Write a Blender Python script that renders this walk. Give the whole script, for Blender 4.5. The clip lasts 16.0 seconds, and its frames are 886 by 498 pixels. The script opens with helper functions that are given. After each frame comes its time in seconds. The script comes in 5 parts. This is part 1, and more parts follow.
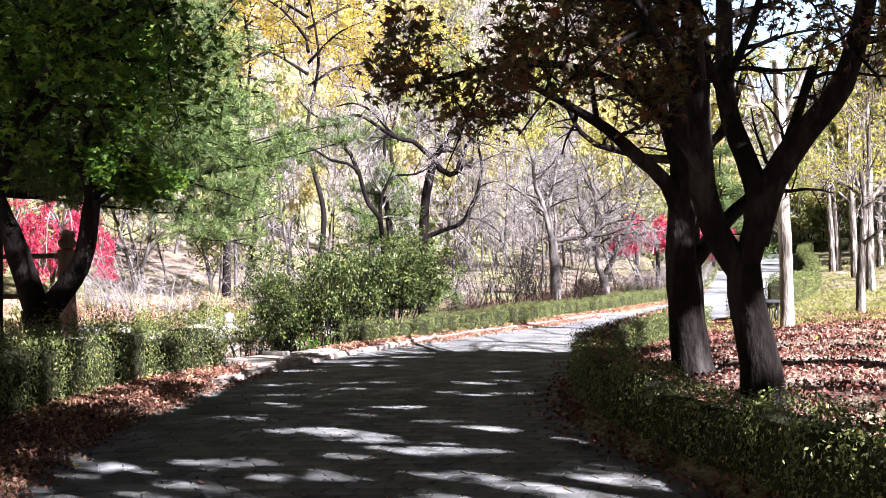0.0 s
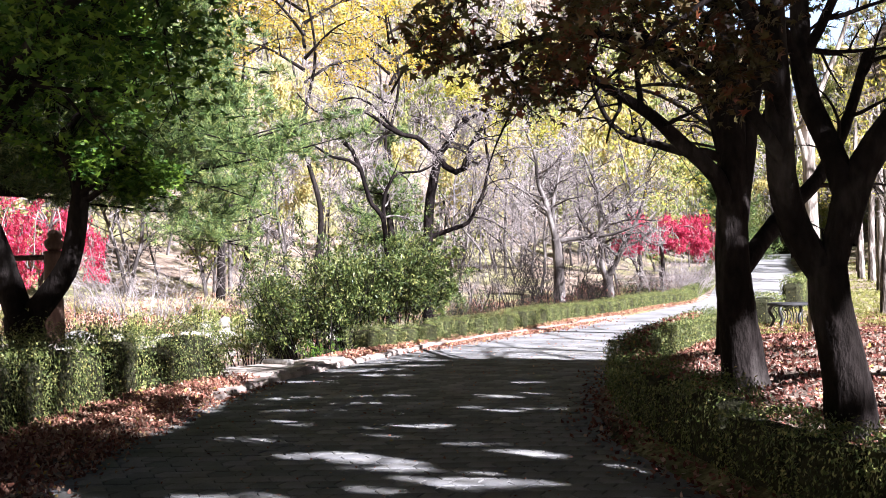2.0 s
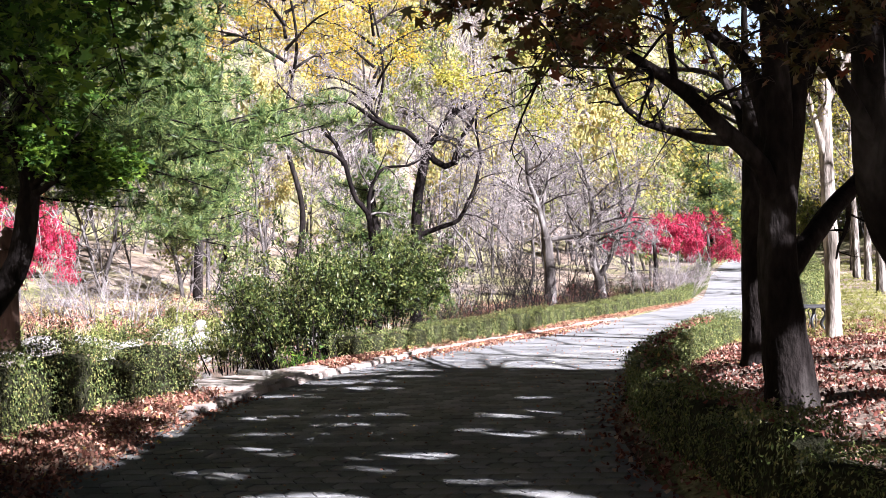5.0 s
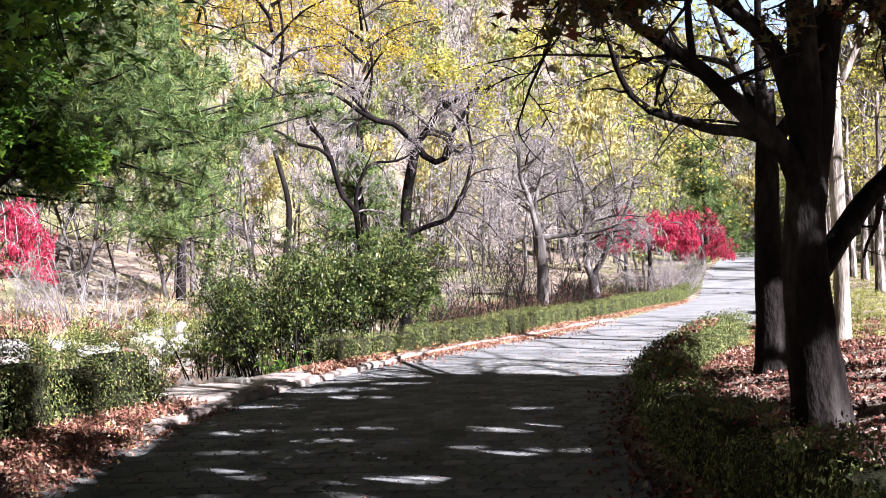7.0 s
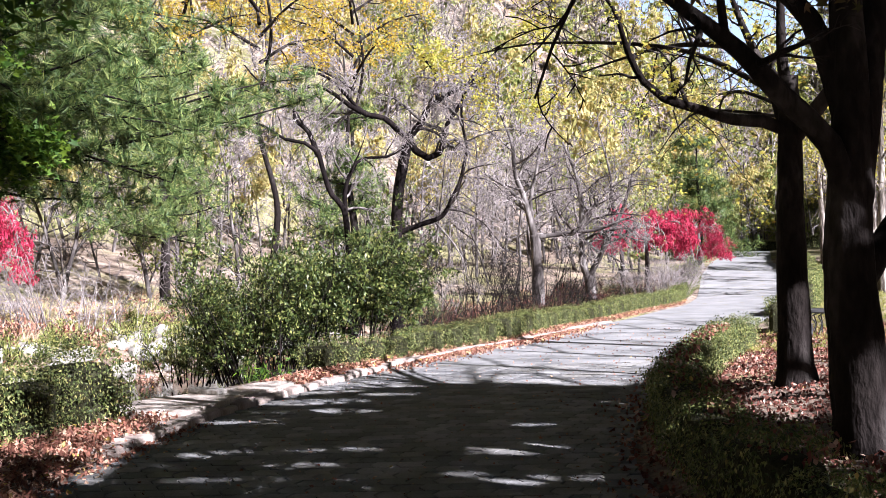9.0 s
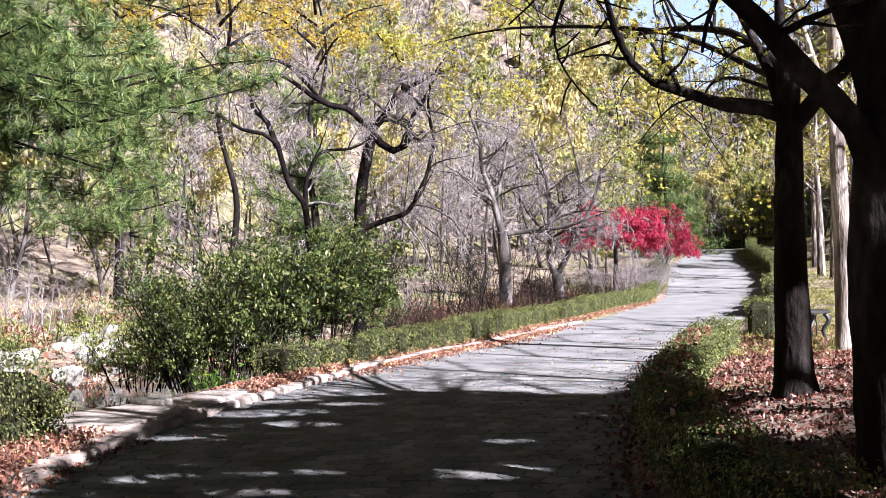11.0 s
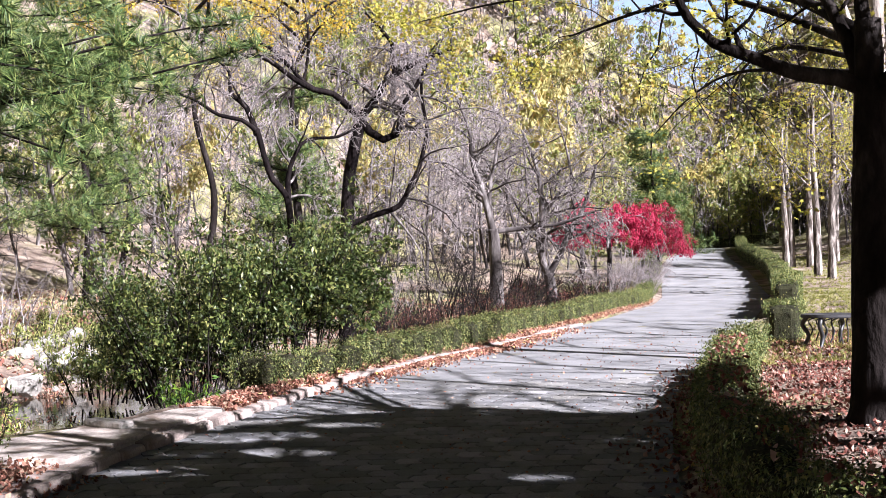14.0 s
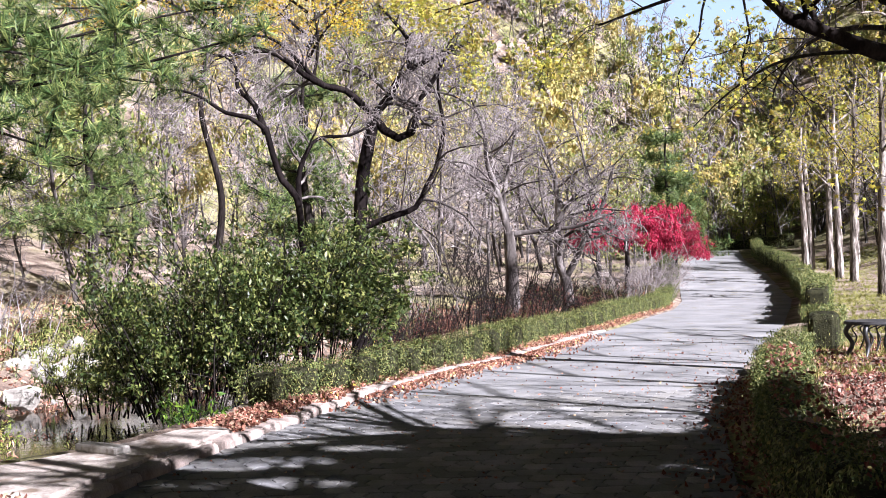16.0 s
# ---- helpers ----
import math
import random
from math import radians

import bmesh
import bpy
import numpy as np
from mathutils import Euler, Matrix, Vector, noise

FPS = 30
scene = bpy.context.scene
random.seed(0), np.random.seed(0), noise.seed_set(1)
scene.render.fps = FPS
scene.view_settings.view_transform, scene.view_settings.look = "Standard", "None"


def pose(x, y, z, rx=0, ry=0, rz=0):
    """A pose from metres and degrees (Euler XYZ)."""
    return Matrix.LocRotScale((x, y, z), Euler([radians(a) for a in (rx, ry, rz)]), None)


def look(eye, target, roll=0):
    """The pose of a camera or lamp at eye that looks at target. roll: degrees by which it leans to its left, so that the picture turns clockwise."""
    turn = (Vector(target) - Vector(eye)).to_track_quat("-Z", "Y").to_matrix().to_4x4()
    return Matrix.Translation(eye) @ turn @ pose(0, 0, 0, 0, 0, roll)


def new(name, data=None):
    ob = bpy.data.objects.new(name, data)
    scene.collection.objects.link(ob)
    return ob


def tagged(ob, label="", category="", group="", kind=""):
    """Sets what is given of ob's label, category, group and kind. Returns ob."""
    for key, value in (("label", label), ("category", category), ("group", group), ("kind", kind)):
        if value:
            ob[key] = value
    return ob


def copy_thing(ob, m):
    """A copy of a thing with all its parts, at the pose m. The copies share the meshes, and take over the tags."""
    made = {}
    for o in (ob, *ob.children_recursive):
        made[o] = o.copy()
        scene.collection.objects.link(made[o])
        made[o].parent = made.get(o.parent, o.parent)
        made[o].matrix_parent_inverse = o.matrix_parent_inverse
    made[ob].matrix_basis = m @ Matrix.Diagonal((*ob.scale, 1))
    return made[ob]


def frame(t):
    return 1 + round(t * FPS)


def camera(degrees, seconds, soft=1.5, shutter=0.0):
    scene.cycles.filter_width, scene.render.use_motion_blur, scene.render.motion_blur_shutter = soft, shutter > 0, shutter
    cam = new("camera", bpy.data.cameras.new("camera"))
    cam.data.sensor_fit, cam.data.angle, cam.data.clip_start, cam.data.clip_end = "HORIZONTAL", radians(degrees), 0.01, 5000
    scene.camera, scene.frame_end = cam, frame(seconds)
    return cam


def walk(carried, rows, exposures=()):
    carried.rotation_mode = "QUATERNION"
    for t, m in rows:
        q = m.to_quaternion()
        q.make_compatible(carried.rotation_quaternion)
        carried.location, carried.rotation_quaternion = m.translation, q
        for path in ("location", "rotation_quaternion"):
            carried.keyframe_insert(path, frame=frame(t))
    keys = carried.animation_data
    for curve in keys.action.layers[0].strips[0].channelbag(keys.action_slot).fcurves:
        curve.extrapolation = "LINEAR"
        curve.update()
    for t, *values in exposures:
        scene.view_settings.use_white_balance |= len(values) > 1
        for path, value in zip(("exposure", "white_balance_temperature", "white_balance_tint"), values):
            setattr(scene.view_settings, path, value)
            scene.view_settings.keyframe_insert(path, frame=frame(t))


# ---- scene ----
cam = camera(43.3, 16.0, 0.75)
PATH = [
    (0, (0.37, -0.191, 1.465), (0.298, 1.807, 1.498), -1.1),
    (0.5, (0.275, 0.078, 1.467), (0.208, 2.077, 1.502), -1.1),
    (1, (0.151, 0.416, 1.478), (0.088, 2.414, 1.512), -1.0),
    (1.5, (0.057, 0.703, 1.466), (-0.002, 2.702, 1.499), -1.1),
    (2, (-0.013, 0.992, 1.491), (-0.07, 2.991, 1.525), -1.2),
    (2.5, (-0.098, 1.262, 1.507), (-0.151, 3.261, 1.541), -1.2),
    (3, (-0.172, 1.533, 1.527), (-0.221, 3.532, 1.559), -1.2),
    (3.5, (-0.183, 1.809, 1.506), (-0.229, 3.809, 1.537), -1.4),
    (4, (-0.18, 2.031, 1.499), (-0.219, 4.031, 1.533), -1.4),
    (4.5, (-0.19, 2.259, 1.499), (-0.223, 4.258, 1.532), -1.3),
    (5, (-0.201, 2.53, 1.527), (-0.227, 4.53, 1.558), -1.2),
    (7.5, (-0.222, 3.764, 1.545), (-0.227, 5.764, 1.572), -1.2),
    (8, (-0.224, 4.048, 1.553), (-0.226, 6.048, 1.578), -1.1),
    (8.5, (-0.243, 4.302, 1.556), (-0.243, 6.302, 1.581), -1.1),
    (9, (-0.24, 4.555, 1.575), (-0.234, 6.554, 1.601), -1.2),
    (11.5, (-0.286, 5.883, 1.598), (-0.201, 7.881, 1.616), -0.9),
    (12, (-0.319, 6.177, 1.588), (-0.224, 8.175, 1.606), -0.8),
    (12.5, (-0.367, 6.469, 1.577), (-0.266, 8.467, 1.594), -0.8),
    (13, (-0.404, 6.759, 1.577), (-0.299, 8.756, 1.594), -0.8),
    (13.5, (-0.425, 7.053, 1.598), (-0.32, 9.051, 1.613), -0.9),
    (14, (-0.468, 7.345, 1.593), (-0.362, 9.342, 1.609), -0.9),
    (14.5, (-0.494, 7.613, 1.603), (-0.388, 9.611, 1.62), -1.1),
    (15, (-0.514, 7.901, 1.597), (-0.41, 9.898, 1.616), -1.1),
    (15.5, (-0.531, 8.129, 1.618), (-0.432, 10.126, 1.637), -1.1),
    (16, (-0.589, 8.369, 1.616), (-0.498, 10.367, 1.638), -1.1),
]
walk(cam, [(t, look(eye, target, roll)) for t, eye, target, roll in PATH],
     [(0, 2.56, 6010, 17), (3, 2.5, 6010, 17), (6, 2.34, 6010, 17), (10, 2.14, 6050, 18), (16, 2.03, 6020, 19)])

# ---- light ----
SUN_TO = Vector((0.74, -0.67, 0.0)).normalized()
SUN_ELEV = radians(33)
world = bpy.data.worlds.new("sky")
scene.world = world
world.use_nodes = True
wn = world.node_tree.nodes
sky = wn.new("ShaderNodeTexSky")
sky.sky_type, sky.sun_disc = "NISHITA", False
sky.dust_density = 0.6
sky.sun_elevation, sky.sun_rotation = SUN_ELEV, math.atan2(SUN_TO.x, SUN_TO.y)
wn["Background"].inputs["Strength"].default_value = 0.0022
world.node_tree.links.new(sky.outputs["Color"], wn["Background"].inputs["Color"])
sun = new("sun", bpy.data.lights.new("sun", "SUN"))
sun.data.energy, sun.data.angle, sun.data.color = 5.0, radians(0.55), (1.0, 0.98, 0.97)
sun_dir = Vector((SUN_TO.x * math.cos(SUN_ELEV), SUN_TO.y * math.cos(SUN_ELEV), math.sin(SUN_ELEV)))
sun.matrix_world = look(sun_dir * 60, (0, 0, 0))


# ---- materials ----
def material(name, rough=0.8, spec=0.3):
    m = bpy.data.materials.new(name)
    m.use_nodes = True
    p = m.node_tree.nodes["Principled BSDF"]
    p.inputs["Roughness"].default_value = rough
    p.inputs["Specular IOR Level"].default_value = spec
    return m, m.node_tree.nodes, m.node_tree.links, p


def ramp(nodes, stops, mode="LINEAR"):
    r = nodes.new("ShaderNodeValToRGB")
    r.color_ramp.interpolation = mode
    while len(r.color_ramp.elements) < len(stops):
        r.color_ramp.elements.new(0.5)
    for e, (at, col) in zip(r.color_ramp.elements, stops):
        e.position, e.color = at, (*col, 1)
    return r


def noise_tex(nodes, links, scale, detail=4.0, stretch=(1, 1, 1), coord="Object", distort=0.0):
    c = nodes.new("ShaderNodeTexCoord")
    mp = nodes.new("ShaderNodeMapping")
    mp.inputs["Scale"].default_value = stretch
    n = nodes.new("ShaderNodeTexNoise")
    n.inputs["Scale"].default_value, n.inputs["Detail"].default_value = scale, detail
    n.inputs["Distortion"].default_value = distort
    links.new(c.outputs[coord], mp.inputs["Vector"])
    links.new(mp.outputs["Vector"], n.inputs["Vector"])
    return n


def mix_col(nodes, links, fac, a, b, mode="MIX"):
    x = nodes.new("ShaderNodeMix")
    x.data_type, x.blend_type = "RGBA", mode
    for sock, val in ((x.inputs[0], fac), (x.inputs[6], a), (x.inputs[7], b)):
        if isinstance(val, bpy.types.NodeSocket):
            links.new(val, sock)
        elif isinstance(val, tuple):
            sock.default_value = (*val, 1)
        else:
            sock.default_value = val
    return x.outputs[2]


def bump(nodes, links, p, height, strength, dist=0.01):
    b = nodes.new("ShaderNodeBump")
    b.inputs["Strength"].default_value, b.inputs["Distance"].default_value = strength, dist
    links.new(height, b.inputs["Height"])
    links.new(b.outputs["Normal"], p.inputs["Normal"])


def surface(name, stops, scale, rough=0.85, spec=0.25, fine=40.0, fine_mix=0.5, strength=0.5, dist=0.01, stretch=(1, 1, 1), dirt=None):
    """Two scales of noise: stains from the coarse one, grain and relief from the fine one."""
    m, nodes, links, p = material(name, rough, spec)
    big = noise_tex(nodes, links, scale, 5, stretch)
    small = noise_tex(nodes, links, fine, 6, stretch)
    r = ramp(nodes, stops)
    links.new(big.outputs["Fac"], r.inputs["Fac"])
    g = ramp(nodes, [(0.3, (0.45, 0.45, 0.45)), (0.7, (1.25, 1.25, 1.25))])
    links.new(small.outputs["Fac"], g.inputs["Fac"])
    col = mix_col(nodes, links, fine_mix, r.outputs["Color"], g.outputs["Color"], "MULTIPLY")
    if dirt:
        d = noise_tex(nodes, links, dirt[0], 6)
        dr = ramp(nodes, [(dirt[2], (0, 0, 0)), (dirt[2] + 0.12, (1, 1, 1))])
        links.new(d.outputs["Fac"], dr.inputs["Fac"])
        col = mix_col(nodes, links, dr.outputs["Color"], col, dirt[1])
    links.new(col, p.inputs["Base Color"])
    bump(nodes, links, p, small.outputs["Fac"], strength, dist)
    return m


def leaf_material(name, stops, through_light=0.4, rough=0.55):
    """Each leaf takes its own colour, and lets some light through."""
    m, nodes, links, p = material(name, rough, 0.25)
    geo = nodes.new("ShaderNodeNewGeometry")
    r = ramp(nodes, stops)
    links.new(geo.outputs["Random Per Island"], r.inputs["Fac"])
    n = noise_tex(nodes, links, 25.0, 3)
    g = ramp(nodes, [(0.3, (0.7, 0.7, 0.7)), (0.7, (1.15, 1.15, 1.15))])
    links.new(n.outputs["Fac"], g.inputs["Fac"])
    col = mix_col(nodes, links, 0.6, r.outputs["Color"], g.outputs["Color"], "MULTIPLY")
    links.new(col, p.inputs["Base Color"])
    if through_light:
        t = nodes.new("ShaderNodeBsdfTranslucent")
        links.new(col, t.inputs["Color"])
        mx = nodes.new("ShaderNodeMixShader")
        mx.inputs[0].default_value = through_light
        links.new(p.outputs[0], mx.inputs[1])
        links.new(t.outputs[0], mx.inputs[2])
        links.new(mx.outputs[0], nodes["Material Output"].inputs["Surface"])
    return m


M = {}
# bark's own dark tone, pushed further to carry the trunks' shade
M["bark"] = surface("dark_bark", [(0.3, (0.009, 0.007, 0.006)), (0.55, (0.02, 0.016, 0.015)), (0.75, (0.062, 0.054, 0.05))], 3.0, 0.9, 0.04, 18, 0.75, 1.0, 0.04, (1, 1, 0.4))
# cherry bark darker than wet bark; the trunks' shade is put into the colour
M["bark_shaded"] = surface("shaded_bark", [(0.3, (0.005, 0.004, 0.004)), (0.55, (0.012, 0.009, 0.009)), (0.8, (0.034, 0.028, 0.026))], 3.0, 0.85, 0.04, 18, 0.7, 1.0, 0.03, (1, 1, 0.4))
M["bark_pale"] = surface("pale_bark", [(0.36, (0.09, 0.075, 0.062)), (0.5, (0.27, 0.23, 0.2)), (0.64, (0.5, 0.45, 0.4))], 3.2, 0.9, 0.04, 16, 0.8, 1.0, 0.03, (1.6, 1.6, 0.3))
# pale mottled bark; its strong contrast stands in for lit and shaded sides
M["bark_lit"] = surface("furrowed_pale_lit_bark", [(0.36, (0.04, 0.033, 0.028)), (0.5, (0.16, 0.135, 0.118)), (0.64, (0.42, 0.375, 0.34))], 4.0, 0.9, 0.04, 18, 0.85, 1.0, 0.05, (1.8, 1.8, 0.3))
M["bark_grey"] = surface("grey_bark", [(0.33, (0.03, 0.025, 0.024)), (0.52, (0.085, 0.074, 0.07)), (0.7, (0.26, 0.235, 0.225))], 3.5, 0.9, 0.04, 26, 0.6, 0.8, 0.02, (1, 1, 0.3))
M["twig"] = surface("grey_twigs", [(0.3, (0.08, 0.066, 0.064)), (0.5, (0.2, 0.172, 0.168)), (0.7, (0.42, 0.375, 0.365))], 0.9, 0.85, 0.2, 30, 0.3, 0.2, 0.01)
M["maple_yellow"] = leaf_material("maple_leaf_yellow", [(0.0, (0.30, 0.32, 0.05)), (0.5, (0.46, 0.43, 0.075)), (0.9, (0.5, 0.4, 0.07)), (1.0, (0.4, 0.22, 0.05))], 0.45)
# brown leaves; the near-black of their silhouettes is put into the colour
M["maple_dark"] = leaf_material("maple_leaf_brown_shaded", [(0.0, (0.045, 0.042, 0.01)), (0.5, (0.065, 0.045, 0.012)), (0.85, (0.085, 0.035, 0.011)), (1.0, (0.12, 0.025, 0.01))], 0.12)
# green kept dark: the overhanging crown's shade is put into the leaf colour
M["maple_green"] = leaf_material("maple_leaf_green", [(0.0, (0.016, 0.045, 0.006)), (0.5, (0.052, 0.118, 0.012)), (1.0, (0.17, 0.26, 0.028))], 0.35)
M["red"] = leaf_material("red_maple_leaf", [(0.0, (0.24, 0.008, 0.03)), (0.6, (0.46, 0.022, 0.075)), (1.0, (0.62, 0.09, 0.15))], 0.35)
M["yellow"] = leaf_material("yellow_leaf", [(0.0, (0.32, 0.31, 0.11)), (0.6, (0.47, 0.42, 0.17)), (1.0, (0.54, 0.39, 0.14))], 0.4)
M["golden"] = leaf_material("golden_leaf", [(0.0, (0.4, 0.31, 0.03)), (0.6, (0.58, 0.43, 0.045)), (1.0, (0.62, 0.37, 0.04))], 0.45)
M["olive"] = leaf_material("olive_leaf", [(0.0, (0.11, 0.15, 0.04)), (0.6, (0.25, 0.27, 0.08)), (1.0, (0.42, 0.38, 0.14))], 0.35)
M["shrub"] = leaf_material("shrub_leaf", [(0.0, (0.018, 0.032, 0.01)), (0.5, (0.055, 0.08, 0.02)), (0.88, (0.13, 0.15, 0.04)), (1.0, (0.24, 0.23, 0.08))], 0.25, 0.4)
M["hedge"] = leaf_material("box_leaf", [(0.0, (0.035, 0.055, 0.016)), (0.5, (0.1, 0.125, 0.035)), (0.85, (0.2, 0.21, 0.07)), (1.0, (0.32, 0.28, 0.1))], 0.1, 0.5)
M["lime"] = leaf_material("lime_leaf", [(0.0, (0.12, 0.17, 0.03)), (0.6, (0.27, 0.33, 0.07)), (1.0, (0.42, 0.42, 0.12))], 0.4, 0.5)
M["pine"] = leaf_material("pine_needle", [(0.0, (0.02, 0.045, 0.013)), (0.55, (0.07, 0.12, 0.034)), (1.0, (0.26, 0.29, 0.09))], 0.08, 0.45)
M["litter"] = leaf_material("fallen_leaf", [(0.0, (0.13, 0.05, 0.035)), (0.4, (0.3, 0.125, 0.085)), (0.75, (0.43, 0.23, 0.16)), (0.95, (0.58, 0.42, 0.3)), (1.0, (0.6, 0.42, 0.07))], 0.15, 0.7)
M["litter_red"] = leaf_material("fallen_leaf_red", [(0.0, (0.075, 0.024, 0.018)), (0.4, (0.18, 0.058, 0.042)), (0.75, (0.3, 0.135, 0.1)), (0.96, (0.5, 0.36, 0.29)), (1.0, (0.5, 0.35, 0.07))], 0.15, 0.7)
M["bramble"] = leaf_material("bramble_leaf", [(0.0, (0.05, 0.018, 0.016)), (0.6, (0.13, 0.035, 0.03)), (1.0, (0.2, 0.11, 0.06))], 0.2, 0.6)
M["dry"] = leaf_material("dry_grass", [(0.0, (0.26, 0.2, 0.13)), (0.6, (0.48, 0.4, 0.28)), (1.0, (0.34, 0.36, 0.12))], 0.3, 0.7)
M["grass"] = leaf_material("grass_blade", [(0.0, (0.13, 0.15, 0.03)), (0.6, (0.26, 0.26, 0.07)), (1.0, (0.42, 0.36, 0.14))], 0.3, 0.6)
M["road"] = surface("worn_paving", [(0.3, (0.16, 0.16, 0.163)), (0.55, (0.232, 0.23, 0.233)), (0.8, (0.3, 0.293, 0.288))], 0.9, 0.8, 0.25, 55, 0.35, 0.4, 0.006, dirt=(2.2, (0.17, 0.15, 0.1), 0.6))
M["kerb"] = surface("kerb_concrete", [(0.3, (0.24, 0.19, 0.165)), (0.55, (0.4, 0.33, 0.295)), (0.8, (0.52, 0.45, 0.41))], 2.2, 0.9, 0.2, 45, 0.4, 0.6, 0.008)
M["slab"] = surface("old_concrete", [(0.3, (0.3, 0.255, 0.225)), (0.7, (0.58, 0.51, 0.455))], 2.6, 0.9, 0.2, 28, 0.55, 0.8, 0.012, dirt=(3.5, (0.2, 0.15, 0.115), 0.58))
M["stone"] = surface("bank_stone", [(0.3, (0.17, 0.155, 0.135)), (0.7, (0.48, 0.45, 0.41))], 3.5, 0.9, 0.2, 30, 0.4, 0.8, 0.02)
M["wood"] = surface("weathered_wood", [(0.3, (0.04, 0.022, 0.017)), (0.7, (0.11, 0.062, 0.046))], 2.0, 0.8, 0.25, 30, 0.5, 0.6, 0.01, (1, 1, 0.2))
M["iron"] = surface("black_iron", [(0.3, (0.012, 0.012, 0.013)), (0.7, (0.03, 0.03, 0.032))], 6.0, 0.45, 0.5, 60, 0.3, 0.2, 0.003)
M["table_top"] = surface("dark_table_top", [(0.3, (0.022, 0.022, 0.024)), (0.7, (0.06, 0.058, 0.06))], 3.0, 0.65, 0.2, 60, 0.3, 0.2, 0.003)
# filler inside the hedges, coloured near black for their inner shade
M["core"] = surface("hedge_inner_shade", [(0.3, (0.02, 0.02, 0.012)), (0.7, (0.05, 0.05, 0.025))], 8.0, 0.95, 0.1, 60, 0.6, 1.0, 0.02)


def ground_material():
    m, nodes, links, p = material("ground_earth", 0.95, 0.15)
    big = noise_tex(nodes, links, 0.16, 5)
    mid = noise_tex(nodes, links, 1.3, 6)
    fine = noise_tex(nodes, links, 16.0, 6, distort=0.6)
    a = ramp(nodes, [(0.35, (0.13, 0.095, 0.078)), (0.5, (0.23, 0.18, 0.145)), (0.65, (0.34, 0.285, 0.23))])
    links.new(mid.outputs["Fac"], a.inputs["Fac"])
    b = ramp(nodes, [(0.4, (0.13, 0.13, 0.055)), (0.6, (0.28, 0.255, 0.14))])
    links.new(mid.outputs["Fac"], b.inputs["Fac"])
    cut = ramp(nodes, [(0.47, (0, 0, 0)), (0.56, (1, 1, 1))])
    links.new(big.outputs["Fac"], cut.inputs["Fac"])
    col = mix_col(nodes, links, cut.outputs["Color"], a.outputs["Color"], b.outputs["Color"])
    g = ramp(nodes, [(0.3, (0.4, 0.4, 0.4)), (0.7, (1.35, 1.3, 1.25))])
    links.new(fine.outputs["Fac"], g.inputs["Fac"])
    links.new(mix_col(nodes, links, 0.75, col, g.outputs["Color"], "MULTIPLY"), p.inputs["Base Color"])
    bump(nodes, links, p, fine.outputs["Fac"], 1.0, 0.05)
    return m


M["ground"] = ground_material()


def paver_material():
    m, nodes, links, p = material("paving_block", 0.8, 0.25)
    info = nodes.new("ShaderNodeObjectInfo")
    geo = nodes.new("ShaderNodeNewGeometry")
    add = nodes.new("ShaderNodeMath")
    add.operation = "ADD"
    links.new(info.outputs["Random"], add.inputs[0])
    links.new(geo.outputs["Random Per Island"], add.inputs[1])
    fr = nodes.new("ShaderNodeMath")
    fr.operation = "FRACT"
    links.new(add.outputs[0], fr.inputs[0])
    r = ramp(nodes, [(0.0, (0.145, 0.145, 0.15)), (0.6, (0.212, 0.21, 0.214)), (1.0, (0.29, 0.284, 0.28))])
    links.new(fr.outputs[0], r.inputs["Fac"])
    grain = noise_tex(nodes, links, 60.0, 5)
    stain = noise_tex(nodes, links, 1.4, 5)
    g = ramp(nodes, [(0.3, (0.6, 0.6, 0.6)), (0.7, (1.2, 1.2, 1.2))])
    links.new(grain.outputs["Fac"], g.inputs["Fac"])
    s = ramp(nodes, [(0.4, (0.7, 0.68, 0.62)), (0.6, (1.05, 1.05, 1.05))])
    links.new(stain.outputs["Fac"], s.inputs["Fac"])
    col = mix_col(nodes, links, 0.5, r.outputs["Color"], g.outputs["Color"], "MULTIPLY")
    links.new(mix_col(nodes, links, 0.8, col, s.outputs["Color"], "MULTIPLY"), p.inputs["Base Color"])
    bump(nodes, links, p, grain.outputs["Fac"], 0.4, 0.004)
    return m


M["paver"] = paver_material()


def water_material():
    m, nodes, links, p = material("stream_water", 0.06, 0.5)
    p.inputs["Base Color"].default_value = (0.05, 0.036, 0.018, 1)
    n = noise_tex(nodes, links, 6.0, 3)
    bump(nodes, links, p, n.outputs["Fac"], 0.12, 0.02)
    return m


M["water"] = water_material()


# ---- mesh helpers ----
class Acc:
    """Collects vertices and faces of one mesh."""

    def __init__(self):
        self.v, self.f = [], []

    def add(self, verts, faces):
        n = len(self.v)
        self.v.extend(verts)
        self.f.extend([tuple(i + n for i in f) for f in faces])

    def mesh(self, name, mat, smooth=True):
        me = bpy.data.meshes.new(name)
        me.from_pydata(self.v, [], self.f)
        me.materials.append(mat)
        if smooth:
            me.polygons.foreach_set("use_smooth", [True] * len(me.polygons))
        me.update()
        return me


FINE = {"branchwork", "limbwork", "foliage", "crown", "stemwork"}


def part(name, data, parent=None, label="", kind=""):
    """One mesh under a thing; what is too fine to count is stuff."""
    ob = new(name, data)
    kind = kind or ("stuff" if name in FINE else "")
    if parent:
        ob.parent = parent
    return tagged(ob, label=label, kind=kind)


def bm_mesh(name, bm, mat, smooth=False):
    me = bpy.data.meshes.new(name)
    bm.to_mesh(me)
    bm.free()
    me.materials.append(mat)
    if smooth:
        me.polygons.foreach_set("use_smooth", [True] * len(me.polygons))
    return me


